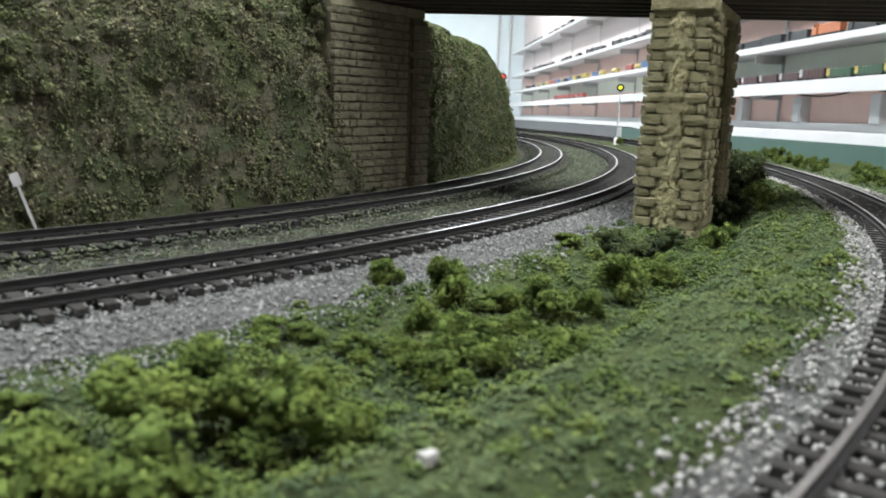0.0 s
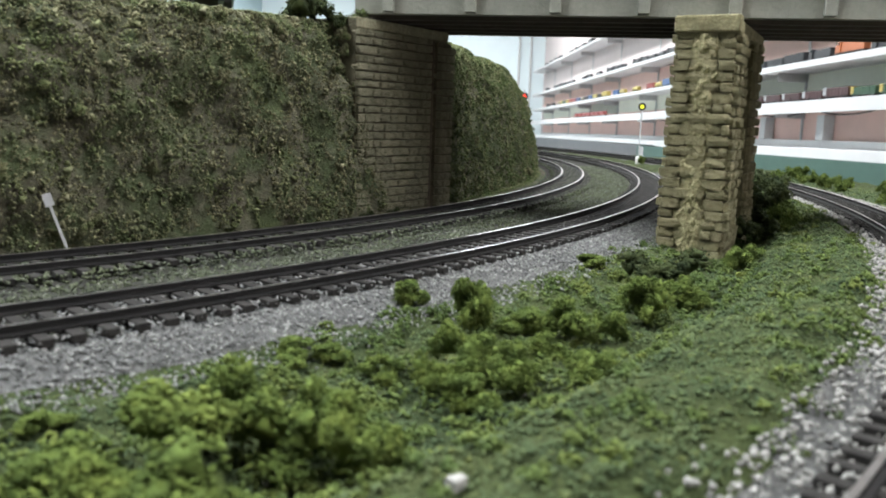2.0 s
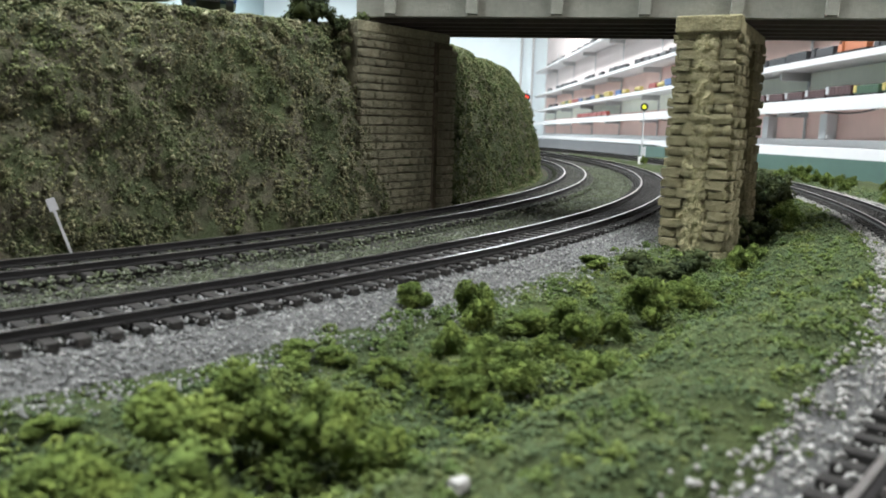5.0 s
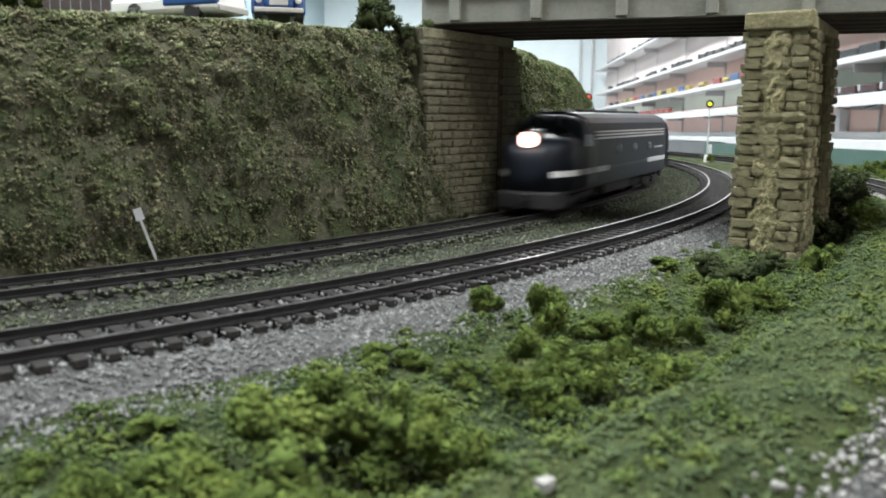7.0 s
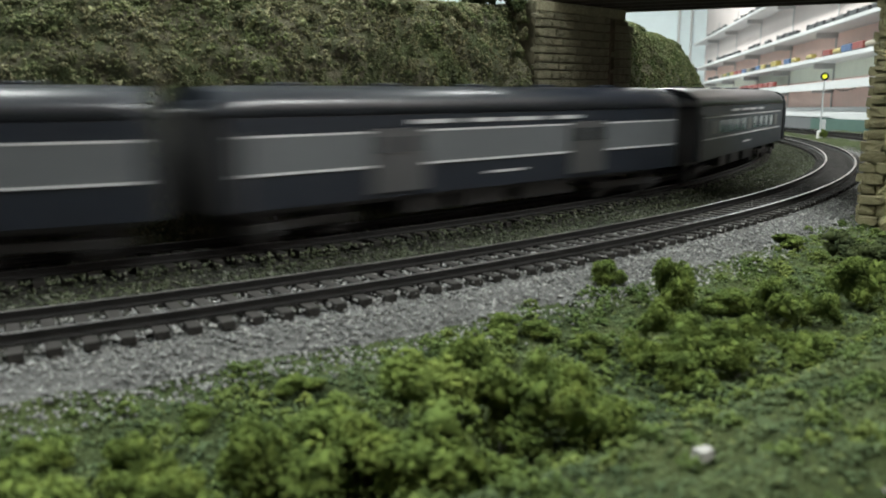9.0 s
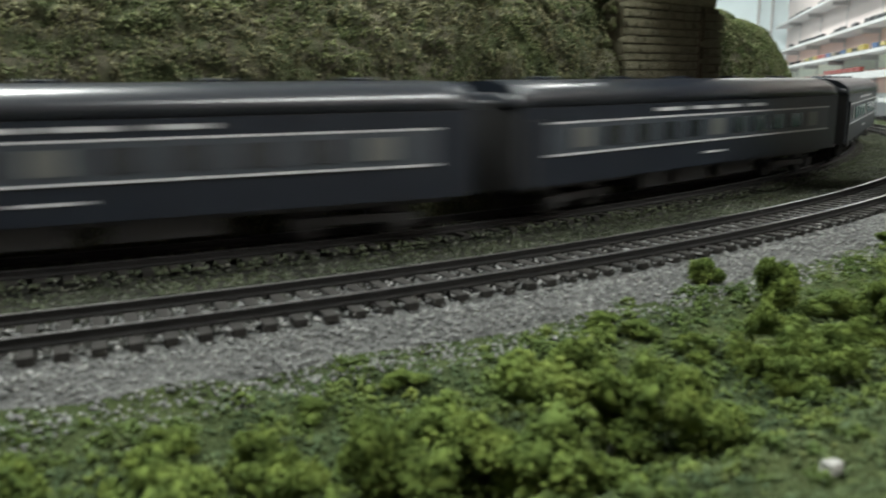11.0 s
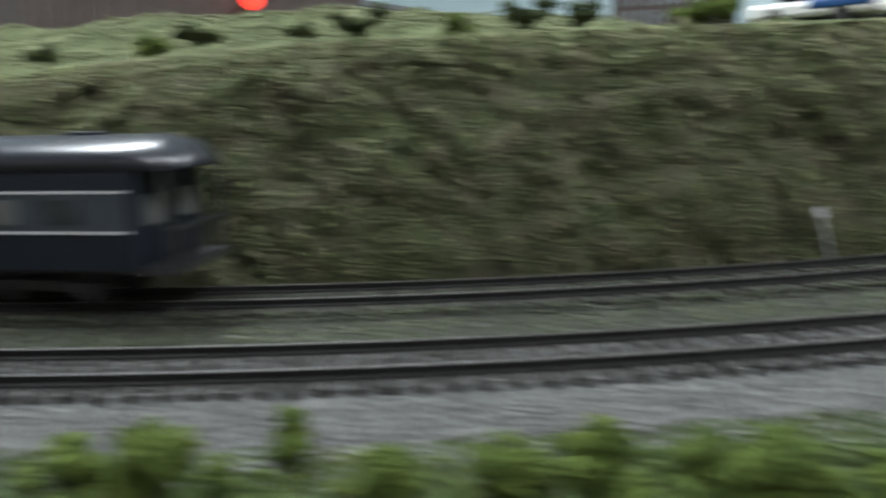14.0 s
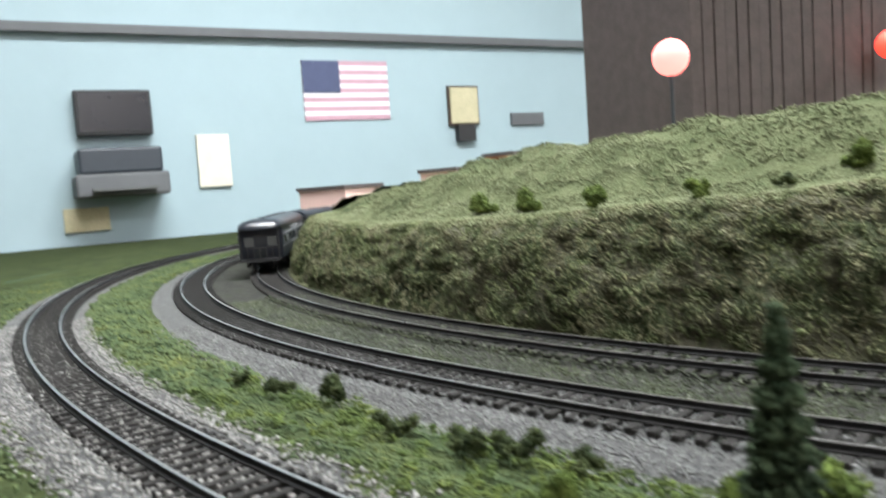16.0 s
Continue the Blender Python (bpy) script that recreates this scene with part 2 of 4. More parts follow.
# ---------------------------------------------------------------- mesh helpers
def link_mesh(name, verts, faces, mats, parent=None, m=None, smooth_shade=False, idx=None):
    me = bpy.data.meshes.new(name)
    me.from_pydata([tuple(v) for v in verts], [], faces)
    for x in (mats if isinstance(mats, (list, tuple)) else [mats]):
        me.materials.append(M[x])
    if idx is not None:
        me.polygons.foreach_set("material_index", np.asarray(idx, dtype=np.int32))
    if smooth_shade:
        me.polygons.foreach_set("use_smooth", np.ones(len(me.polygons), dtype=bool))
    me.update()
    ob = new(name, me)
    if parent:
        ob.parent = parent
    if m is not None:
        ob.matrix_basis = m
    return ob


def bm_part(name, bm, mat, parent=None, label="", m=None, smooth_shade=False):
    me = bpy.data.meshes.new(name)
    bmesh.ops.recalc_face_normals(bm, faces=bm.faces)
    bm.to_mesh(me)
    bm.free()
    me.materials.append(M[mat])
    if smooth_shade:
        me.polygons.foreach_set("use_smooth", np.ones(len(me.polygons), dtype=bool))
    ob = new(name, me)
    if parent:
        ob.parent = parent
    if m is not None:
        ob.matrix_basis = m
    if label:
        tagged(ob, label)
    return ob


def add_box(bm, x0, x1, y0, y1, z0, z1, bevel=0.0, m=None):
    r = bmesh.ops.create_cube(bm, size=1.0)
    vs = r["verts"]
    bmesh.ops.scale(bm, vec=(x1 - x0, y1 - y0, z1 - z0), verts=vs)
    bmesh.ops.translate(bm, vec=((x0 + x1) / 2, (y0 + y1) / 2, (z0 + z1) / 2), verts=vs)
    if bevel:
        es = list({e for v in vs for e in v.link_edges})
        out = bmesh.ops.bevel(bm, geom=es, offset=bevel, segments=2, affect="EDGES", profile=0.5)
        vs = list({v for f in out["faces"] for v in f.verts} | {v for v in vs if v.is_valid})
    if m is not None:
        bmesh.ops.transform(bm, matrix=m, verts=[v for v in vs if v.is_valid])


def box(name, mat, x0, x1, y0, y1, z0, z1, parent=None, label="", bevel=0.0, m=None):
    bm = bmesh.new()
    add_box(bm, x0, x1, y0, y1, z0, z1, bevel)
    return bm_part(name, bm, mat, parent, label, m)


def cyl(name, mat, p0, p1, r, parent=None, label="", r2=None, seg=12, m=None):
    p0, p1 = Vector(p0), Vector(p1)
    bm = bmesh.new()
    bmesh.ops.create_cone(bm, cap_ends=True, segments=seg, radius1=r, radius2=r if r2 is None else r2, depth=(p1 - p0).length)
    q = (p1 - p0).to_track_quat("Z", "Y").to_matrix().to_4x4()
    bmesh.ops.transform(bm, matrix=Matrix.Translation((p0 + p1) / 2) @ q, verts=bm.verts)
    return bm_part(name, bm, mat, parent, label, m)


def thing(name, m, label, category, group="", kind=""):
    ob = new(name)
    ob.matrix_basis = m
    ob.empty_display_size = 0.01
    return tagged(ob, label, category, group, kind)


TET = np.array([[1, 1, 1], [-1, -1, 1], [-1, 1, -1], [1, -1, -1]], float) / math.sqrt(3)
TET_F = np.array([[0, 1, 3], [0, 3, 2], [0, 2, 1], [1, 2, 3]])
OCT = np.array([[1, 0, 0], [-1, 0, 0], [0, 1, 0], [0, -1, 0], [0, 0, 1], [0, 0, -1]], float)
OCT_F = np.array([[0, 2, 4], [2, 1, 4], [1, 3, 4], [3, 0, 4], [2, 0, 5], [1, 2, 5], [3, 1, 5], [0, 3, 5]])


def grains_mesh(name, centres, sizes, base, base_f, rng, squash=0.35):
    """One mesh of many small grains, each turned and shaped at random."""
    n, k = len(centres), len(base)
    q = rng.normal(size=(n, 4))
    q /= np.linalg.norm(q, axis=1)[:, None]
    w, x, y, z = q.T
    rot = np.stack([1 - 2 * (y * y + z * z), 2 * (x * y - z * w), 2 * (x * z + y * w), 2 * (x * y + z * w), 1 - 2 * (x * x + z * z), 2 * (y * z - x * w),
                    2 * (x * z - y * w), 2 * (y * z + x * w), 1 - 2 * (x * x + y * y)], -1).reshape(n, 3, 3)
    jit = base[None] * (1 + rng.uniform(-squash, squash, size=(n, k, 1)))
    v = np.einsum("nij,nkj->nki", rot, jit) * np.asarray(sizes)[:, None, None] + np.asarray(centres)[:, None, :]
    f = (base_f[None] + (np.arange(n) * k)[:, None, None]).reshape(-1, 3)
    me = bpy.data.meshes.new(name)
    me.vertices.add(n * k)
    me.vertices.foreach_set("co", v.reshape(-1).astype(np.float32))
    me.loops.add(f.size)
    me.loops.foreach_set("vertex_index", f.reshape(-1).astype(np.int32))
    me.polygons.add(len(f))
    me.polygons.foreach_set("loop_start", (np.arange(len(f)) * 3).astype(np.int32))
    me.update(calc_edges=True)
    me.validate()
    return me


def grains(name, centres, sizes, mat, rng, label, category, octa=False, squash=0.35):
    me = grains_mesh(name, centres, sizes, OCT if octa else TET, OCT_F if octa else TET_F, rng, squash)
    me.materials.append(M[mat])
    return tagged(new(name, me), label, category, kind="stuff")


# ---------------------------------------------------------------- land
def polar_mesh(name, rs, angles, zf, mats, pick=None):
    verts, faces, idx = [], [], []
    nr, na = len(rs), len(angles)
    for a in angles:
        for r in rs:
            p = at(r, a)
            verts.append((p.x, p.y, zf(r, a)))
    for i in range(na - 1):
        for j in range(nr - 1):
            faces.append((i * nr + j, i * nr + j + 1, (i + 1) * nr + j + 1, (i + 1) * nr + j))
            if pick:
                idx.append(pick((rs[j] + rs[j + 1]) / 2, (angles[i] + angles[i + 1]) / 2))
    return link_mesh(name, verts, faces, mats, idx=idx if pick else None, smooth_shade=True)


FINE = [-120 + 0.35 * i for i in range(int(150 / 0.35) + 1)]
ANGLES = FINE + [34 + 6 * i for i in range(34)] + [240.0]


def wobble(r, a, s, k):
    p = at(r, a)
    return k * noise.fractal(Vector((p.x * s, p.y * s, r * s * 1.7)), 0.7, 2.0, 4)


def hill_z(r, a):
    z = ground_z(r, a)
    if 0.772 < r < 0.806:
        return z
    return z + wobble(r, a, 20, 0.006) * smooth((0.772 - r) / 0.03)


def bank_lump(p, z):
    """How far the cutting's face bulges out at a place."""
    q = Vector((p.x, p.y, z))
    return 0.005 * noise.fractal(q * 45, 0.7, 2.0, 4) + 0.0032 * noise.noise(q * 150) + 0.0022 * noise.noise(q * 330)


def build_hill():
    """Inner land: a steep cut face beside the track and a grassy top."""
    rs = [0.02, 0.3, 0.5, 0.58, 0.62, 0.65] + [0.66 + 0.008 * i for i in range(14)] + [0.774 + 0.00085 * i for i in range(41)]
    verts, faces, idx = [], [], []
    nr = len(rs)
    for a in ANGLES:
        for r in rs:
            rr = r
            if 0.765 < r < foot(a):
                z = ground_z(r, a)
                p = at(0.8, a)
                rr = r + bank_lump(p, z)
                rr = min(rr, foot(a) + 0.0015)
            p = at(rr, a)
            verts.append((p.x, p.y, hill_z(r, a)))
    for i in range(len(ANGLES) - 1):
        for j in range(nr - 1):
            faces.append((i * nr + j, i * nr + j + 1, (i + 1) * nr + j + 1, (i + 1) * nr + j))
            idx.append(1 if rs[j] < 0.781 else 0)
    return tagged(link_mesh("ground_hill", verts, faces, ["bank", "top_grass"], idx=idx, smooth_shade=True),
                  "steep brown-green railway cutting with grassy top", "ground", kind="structure")


def bed_kind(r, a):
    c = rc(a)
    if r < 0.903:
        return 1
    if r < 0.922 or -0.0235 < r - c < 0.030:
        return 0
    return 2


def build_ground():
    rs = [0.8082] + [0.810 + 0.004 * i for i in range(77)] + [1.125, 1.14, 1.16]
    zf = lambda r, a: ground_z(r, a) + (wobble(r, a, 60, 0.0016) if bed_kind(r, a) == 2 else wobble(r, a, 90, 0.0004))
    g = polar_mesh("ground_trackside", rs, ANGLES, zf, ["ballast", "bed", "turf"], bed_kind)
    return tagged(g, "model land with grey ballast and green turf", "ground", kind="structure")


build_hill()
build_ground()

# the layout's board and fascia below the land
def build_board():
    verts, faces = [], []
    n = 96
    for z in (-0.006, -0.16):
        for i in range(n):
            p = at(1.162, 360 * i / n)
            verts.append((p.x, p.y, z - (0.006 if z > -0.1 else 0)))
    faces = [(i, (i + 1) % n, n + (i + 1) % n, n + i) for i in range(n)] + [tuple(range(n, 2 * n))[::-1]]
    ob = link_mesh("layout_board", verts, faces, "fascia")
    tagged(ob, "green painted fascia under the model land", "table", kind="structure")


build_board()


# ---------------------------------------------------------------- tracks
PROFILE = [(-.0012, -.0023), (.0012, -.0023), (.0012, -.0019), (.0003, -.0016), (.0003, -.0008), (.00055, -.0006), (.00055, 0),
           (-.00055, 0), (-.00055, -.0006), (-.0003, -.0008), (-.0003, -.0016), (-.0012, -.0019)]


def sweep_rail(name, rf, a0, a1, step, parent):
    verts, faces, idx, k = [], [], [], len(PROFILE)
    n = int((a1 - a0) / step) + 1
    for i in range(n):
        a = a0 + (a1 - a0) * i / (n - 1)
        for dr, z in PROFILE:
            verts.append(at(rf(a) + dr, a, z))
    for i in range(n - 1):
        for j in range(k):
            faces.append((i * k + j, i * k + (j + 1) % k, (i + 1) * k + (j + 1) % k, (i + 1) * k + j))
            idx.append(1 if j == 6 else 0)
    ob = link_mesh(name, verts, faces, ["rail", "rail_top"], idx=idx)
    ob.parent = parent
    return ob


def tie_mesh():
    bm = bmesh.new()
    add_box(bm, -.0151, .0151, -.0014, .0014, -.0018, 0, 0.00025)
    me = bpy.data.meshes.new("tie")
    bmesh.ops.recalc_face_normals(bm, faces=bm.faces)
    bm.to_mesh(me)
    bm.free()
    me.materials.append(M["tie"])
    return me


TIE = tie_mesh()


def build_track(rf, label, a0, a1, near0, near1):
    t = thing("track", Matrix(), label, "railway track", "curved tracks")
    tagged(t, kind="structure")
    for s in (-1, 1):
        sweep_rail("rail", lambda a: rf(a) + s * (GAUGE / 2 + .00055), a0, a1, 0.8, t)
    a, rest = a0, []
    rng = random.Random(len(label))
    while a < a1:
        r = rf(a)
        slope = (rf(a + .5) - rf(a - .5)) / radians(1.0) / r
        m = Matrix.Translation(at(r, a, -.0023)) @ pose(0, 0, 0, 0, 0, a - math.degrees(math.atan(slope)) + rng.uniform(-1, 1))
        if near0 < a < near1:
            ob = new("tie", TIE)
            ob.parent, ob.matrix_basis = t, m
        else:
            rest.append(m)
        a += math.degrees(0.0064 / r)
    vs, fs = [], []
    for m in rest:
        b = len(vs)
        vs += [m @ v.co for v in TIE.vertices]
        fs += [tuple(b + i for i in p.vertices) for p in TIE.polygons]
    tagged(link_mesh("ties", vs, fs, "tie", t), "dark ties of the far curve", kind="stuff")


build_track(lambda a: RA, "inner main track with dark weathered rails on ties", -180, 178, -82, 4)
build_track(lambda a: RB, "outer main track with dark rails, light ballast shoulder", -180, 178, -85, 0)
build_track(rc, "branch track with worn rails in light grey ballast", -150, 60, -85, -2)


# ---------------------------------------------------------------- bridge, pier, abutment
def rough_block(seed, name="block"):
    rng = random.Random(seed)
    bm = bmesh.new()
    bmesh.ops.create_cube(bm, size=1.0)
    bmesh.ops.subdivide_edges(bm, edges=bm.edges, cuts=1, use_grid_fill=True)
    for v in bm.verts:
        n = sum(abs(abs(c) - .5) < 1e-6 for c in v.co)
        v.co *= {3: 0.93, 2: 0.98, 1: 1.05}.get(n, 1.0)
        v.co += Vector([rng.uniform(-.085, .085) for _ in range(3)])
    me = bpy.data.meshes.new(name)
    bm.to_mesh(me)
    bm.free()
    return me


def block_set(mat, n=6):
    out = []
    for i in range(n):
        me = rough_block(i * 7 + len(mat))
        me.materials.append(M[mat])
        out.append(me)
    return out


BLOCKS, OLD_BLOCKS = block_set("stone"), block_set("old_stone")


def lay_stones(parent, meshes, p0, p1, z0, z1, course, length, proud, rng, corner0=0, corner1=0, skip=0.0):
    """Courses of stones on a face from p0 to p1 (parent's space, outside on the right-hand side going p0 to p1)."""
    p0, p1 = Vector(p0), Vector(p1)
    d = (p1 - p0)
    width = d.length
    d.normalize()
    n = Vector((d.y, -d.x, 0))
    yaw = math.degrees(math.atan2(d.y, d.x))
    z, row = z0, 0
    while z < z1 - course * .4:
        h = min(course * rng.uniform(.85, 1.15), z1 - z)
        x = 0.0
        first = True
        while x < width - 1e-5:
            l = length * rng.uniform(.6, 1.35)
            if first and row % 2:
                l *= .6
            l = min(l, width - x)
            if width - x - l < length * .35:
                l = width - x
            edge = first or x + l > width - 1e-5
            if edge or rng.random() > skip:
                out = proud * (rng.uniform(1.1, 1.5) if edge else rng.uniform(.7, 1.25))
                ob = new("stone", rng.choice(meshes))
                ob.parent = parent
                c = p0 + d * (x + l / 2) + n * (out / 2 - .0006)
                ob.matrix_basis = Matrix.Translation((c.x, c.y, z + h / 2)) @ pose(0, 0, 0, 0, 0, yaw) @ Matrix.Diagonal((l * .93, out + .003, h * .82, 1))
            x += l
            first = False
        z += h
        row += 1


PIER_M = pose(0.095, 0.330, 0, 0, 0, -27)    # local y runs along the tracks


def build_pier():
    t = thing("bridge_pier", PIER_M, "yellow-brown rough stone bridge pier with corner blocks", "bridge pier")
    rng = random.Random(5)
    w, l, zt = .0115, .072, .086

    def core(y0, y1, w0):
        bm = bmesh.new()
        vs = [bm.verts.new((sx * (w0 + b), y, z)) for z, b in ((-.016, .0016), (zt, 0)) for sx, y in ((-1, y0 - b), (1, y0 - b), (1, y1 + b), (-1, y1 + b))]
        for f in ((0, 1, 2, 3), (4, 5, 6, 7), (0, 1, 5, 4), (1, 2, 6, 5), (2, 3, 7, 6), (3, 0, 4, 7)):
            bm.faces.new([vs[i] for i in f])
        bm_part("core", bm, "mortar", t)

    core(0, .027, w)
    core(.029, .048, w - .0045)
    core(.050, l, w)

    def course_face(p, d, n, width, yaw):
        """Rough-faced stones in even courses, long and short by turns at the corners."""
        z, row = -.013, 0
        while z < zt - .007:
            h = rng.uniform(.0039, .0047)
            b = .0016 * (1 - (z + .016) / (zt + .016))
            x = -b
            while x < width + b - .0008:
                k = rng.uniform(.0068, .0090) if row % 2 else rng.uniform(.0046, .0068)
                k = min(k, width + b - x)
                if width + b - x - k < .0026:
                    k = width + b - x
                ob = new("stone", rng.choice(BLOCKS))
                ob.parent = t
                out = rng.uniform(.0010, .0026)
                c = p + d * (x + k / 2) + n * (b + out / 2 - .0010)
                ob.matrix_basis = Matrix.Translation((c.x, c.y, z + h / 2)) @ pose(0, 0, 0, 0, rng.uniform(-1.5, 1.5), yaw) @ Matrix.Diagonal((k * rng.uniform(.88, .97), out + .002, h * rng.uniform(.80, .92), 1))
                x += k
            z += h
            row += 1

    X, Y = Vector((1, 0, 0)), Vector((0, 1, 0))
    course_face(-w * X, X, -Y, 2 * w, 0)
    course_face(w * X, Y, X, .027, 90)
    course_face(w * X + .050 * Y, Y, X, .022, 90)
    course_face(-w * X, Y, -X, .027, 90)
    course_face(-w * X + .050 * Y, Y, -X, .022, 90)
    # a narrow creeper winding up the middle of the near face
    nx, nz = 20, 160
    vs, fs = [], []
    for j in range(nz + 1):
        zz = -.013 + (zt + .007) * j / nz
        mid = .0016 * noise.noise(Vector((zz * 60, 2, 9)))
        half = .0060 + .0034 * noise.noise(Vector((zz * 130, 7, 1)))
        lean = .0016 * (1 - (zz + .016) / (zt + .016))
        for i in range(nx + 1):
            u = i / nx * 2 - 1
            bulge = .0026 * (1 - abs(u) ** 3) - .0004 + .0010 * noise.fractal(Vector((u * 2.6, zz * 260, 4)), .7, 2, 5)
            vs.append((mid + u * half, -lean - max(-.0006, bulge), zz))
    for j in range(nz):
        for i in range(nx):
            k = j * (nx + 1) + i
            fs.append((k, k + 1, k + nx + 2, k + nx + 1))
    tagged(link_mesh("creeper", vs, fs, "creeper", t), "rough mossy creeper cast in the stone")
    box("cap", "stone", -w - .0012, w + .0012, .0045, l + .0012, zt - .0055, zt, t, "worn stone cap", .0009)
    box("cap_block", "stone", -w - .0016, w + .0016, -.0030, .0044, zt - .0055, zt + .0015, t, "worn stone cap block", .0009)


build_pier()


def build_abutment():
    """Stone wall in the cutting under the bridge's end."""
    t = thing("bridge_abutment", Matrix.Translation(at(.8058, -31.2)) @ pose(0, 0, 0, 0, 0, -31.2 + 90 - 3), "brown coursed stone abutment with pilasters", "abutment")
    rng = random.Random(9)
    L = .056
    bm = bmesh.new()
    add_box(bm, -.011, L, -.0005, .05, -.008, .084)
    bm_part("core", bm, "old_mortar", t)
    lay_stones(t, OLD_BLOCKS, (-.011, -.0005, 0), (L - .0138, -.0005, 0), -.005, .08, .0037, .0066, .0009, rng)
    for x in (L - .010,):
        box("pilaster", "old_mortar", x, x + .011, -.0026, .01, -.006, .079, t)
        lay_stones(t, OLD_BLOCKS, (x, -.0026, 0), (x + .011, -.0026, 0), -.004, .078, .0040, .0056, .0016, rng)
    box("coping", "old_stone", -.011, L + .001, -.0012, .03, .080, .0845, t, "", .0005)
    # the recess beside the pilaster lies in shade; this strip paints it dark
    box("recess_strip", "recess_shade", L - .0136, L - .0102, -.0009, .004, -.005, .080, t, "dark strip painting the shaded recess beside the pilaster")


build_abutment()


def build_bridge():
    """Skewed girder road bridge: local x from the abutment out over the tracks, local y away from the viewer."""
    yaw = -8.5
    t = thing("road_bridge", Matrix.Translation((-.050, .357, .086)) @ pose(0, 0, 0, 0, 0, yaw), "weathered grey girder road bridge with railing", "bridge")
    x0, x1, wy = -.004, .52, .085
    box("deck", "deck_under", x0, x1, .003, wy - .003, .006, .011, t, "dark wooden deck underside")
    for i in range(5):
        y = .012 + i * (wy - .024) / 4
        box("stringer", "deck_under", x0, x1, y - .002, y + .002, .0, .006, t)
    for y0 in (0.0, wy - .003):
        box("side_girder", "concrete", x0, x1, y0, y0 + .003, .001, .0135, t, "", .0004)
        box("top_flange", "concrete", x0, x1, y0 - .0022, y0 + .0052, .0135, .0155, t, "", .0004)
        box("curb", "concrete", x0, x1, y0 - .0008, y0 + .0042, .0155, .0185, t, "", .0003)
        box("handrail", "white_rail", x0, x1, y0 + .0004, y0 + .0026, .030, .0322, t)
        i = 0
        x = x0 + .004
        while x < x1:
            if i % 6 == 0:
                box("post", "concrete", x - .0016, x + .0016, y0 - .0004, y0 + .0034, .0185, .0335, t, "", .0003)
            else:
                box("baluster", "white_rail", x - .0007, x + .0007, y0 + .0008, y0 + .0022, .0185, .030, t)
            x += .0042
            i += 1
        x = .012
        while x < x1:
            s = -1 if y0 == 0 else 1
            yy = y0 if s < 0 else y0 + .003
            box("bracket", "concrete", x - .0024, x + .0024, min(yy, yy + s * .003), max(yy, yy + s * .003), .002, .0142, t, "", .0003)
            x += .0365


build_bridge()


# ---------------------------------------------------------------- room
YAW_W = 3.5
WD = Vector((-math.sin(radians(YAW_W)), math.cos(radians(YAW_W)), 0))
SHELF_M = Matrix.Translation((1.15, 0, 0)) @ pose(0, 0, 0, 0, 0, YAW_W) @ pose(0, 0, .05, -1.0, 0, 0)   # local y along the wall, x into it


def build_room():
    t = lambda ob, lab, cat: tagged(ob, lab, cat, kind="structure")
    t(box("floor", "floor", -4.2, 1.9, -2.6, 9.4, FLOOR_Z - .05, FLOOR_Z), "pale floor out of view, lightened to bounce light upwards", "floor")
    t(box("ceiling", "ceiling", -4.2, 1.9, -2.6, 9.4, CEIL_Z, CEIL_Z + .05), "white painted ceiling", "ceiling")
    rot = pose(0, 0, 0, 0, 0, YAW_W)
    t(box("wall_east", "wall_white", 1.277, 1.40, -3.2, 9.2, FLOOR_Z, CEIL_Z, m=rot), "off-white wall behind the display shelves", "wall")
    t(box("wall_north", "wall_blue_lit", -4.2, 1.2, 8.35, 8.45, FLOOR_Z, CEIL_Z), "blue end wall, its bright light put into a paler colour", "wall")
    t(box("wall_west", "wall_blue", -2.3, -2.2, -2.6, 9.4, FLOOR_Z, CEIL_Z), "pale blue painted wall", "wall")
    t(box("wall_south", "wall_white", -4.2, 1.9, -2.6, -2.5, FLOOR_Z, CEIL_Z), "off-white wall", "wall")


build_room()
tagged(box("ground_west", "turf", -2.19, -.45, -1.6, 1.6, -.06, -.0135), "green model land reaching to the wall", "ground", kind="structure")

SHELVES = [(.62, .014), (.382, .016), (.234, .018), (.117, .036), (-.022, .022)]


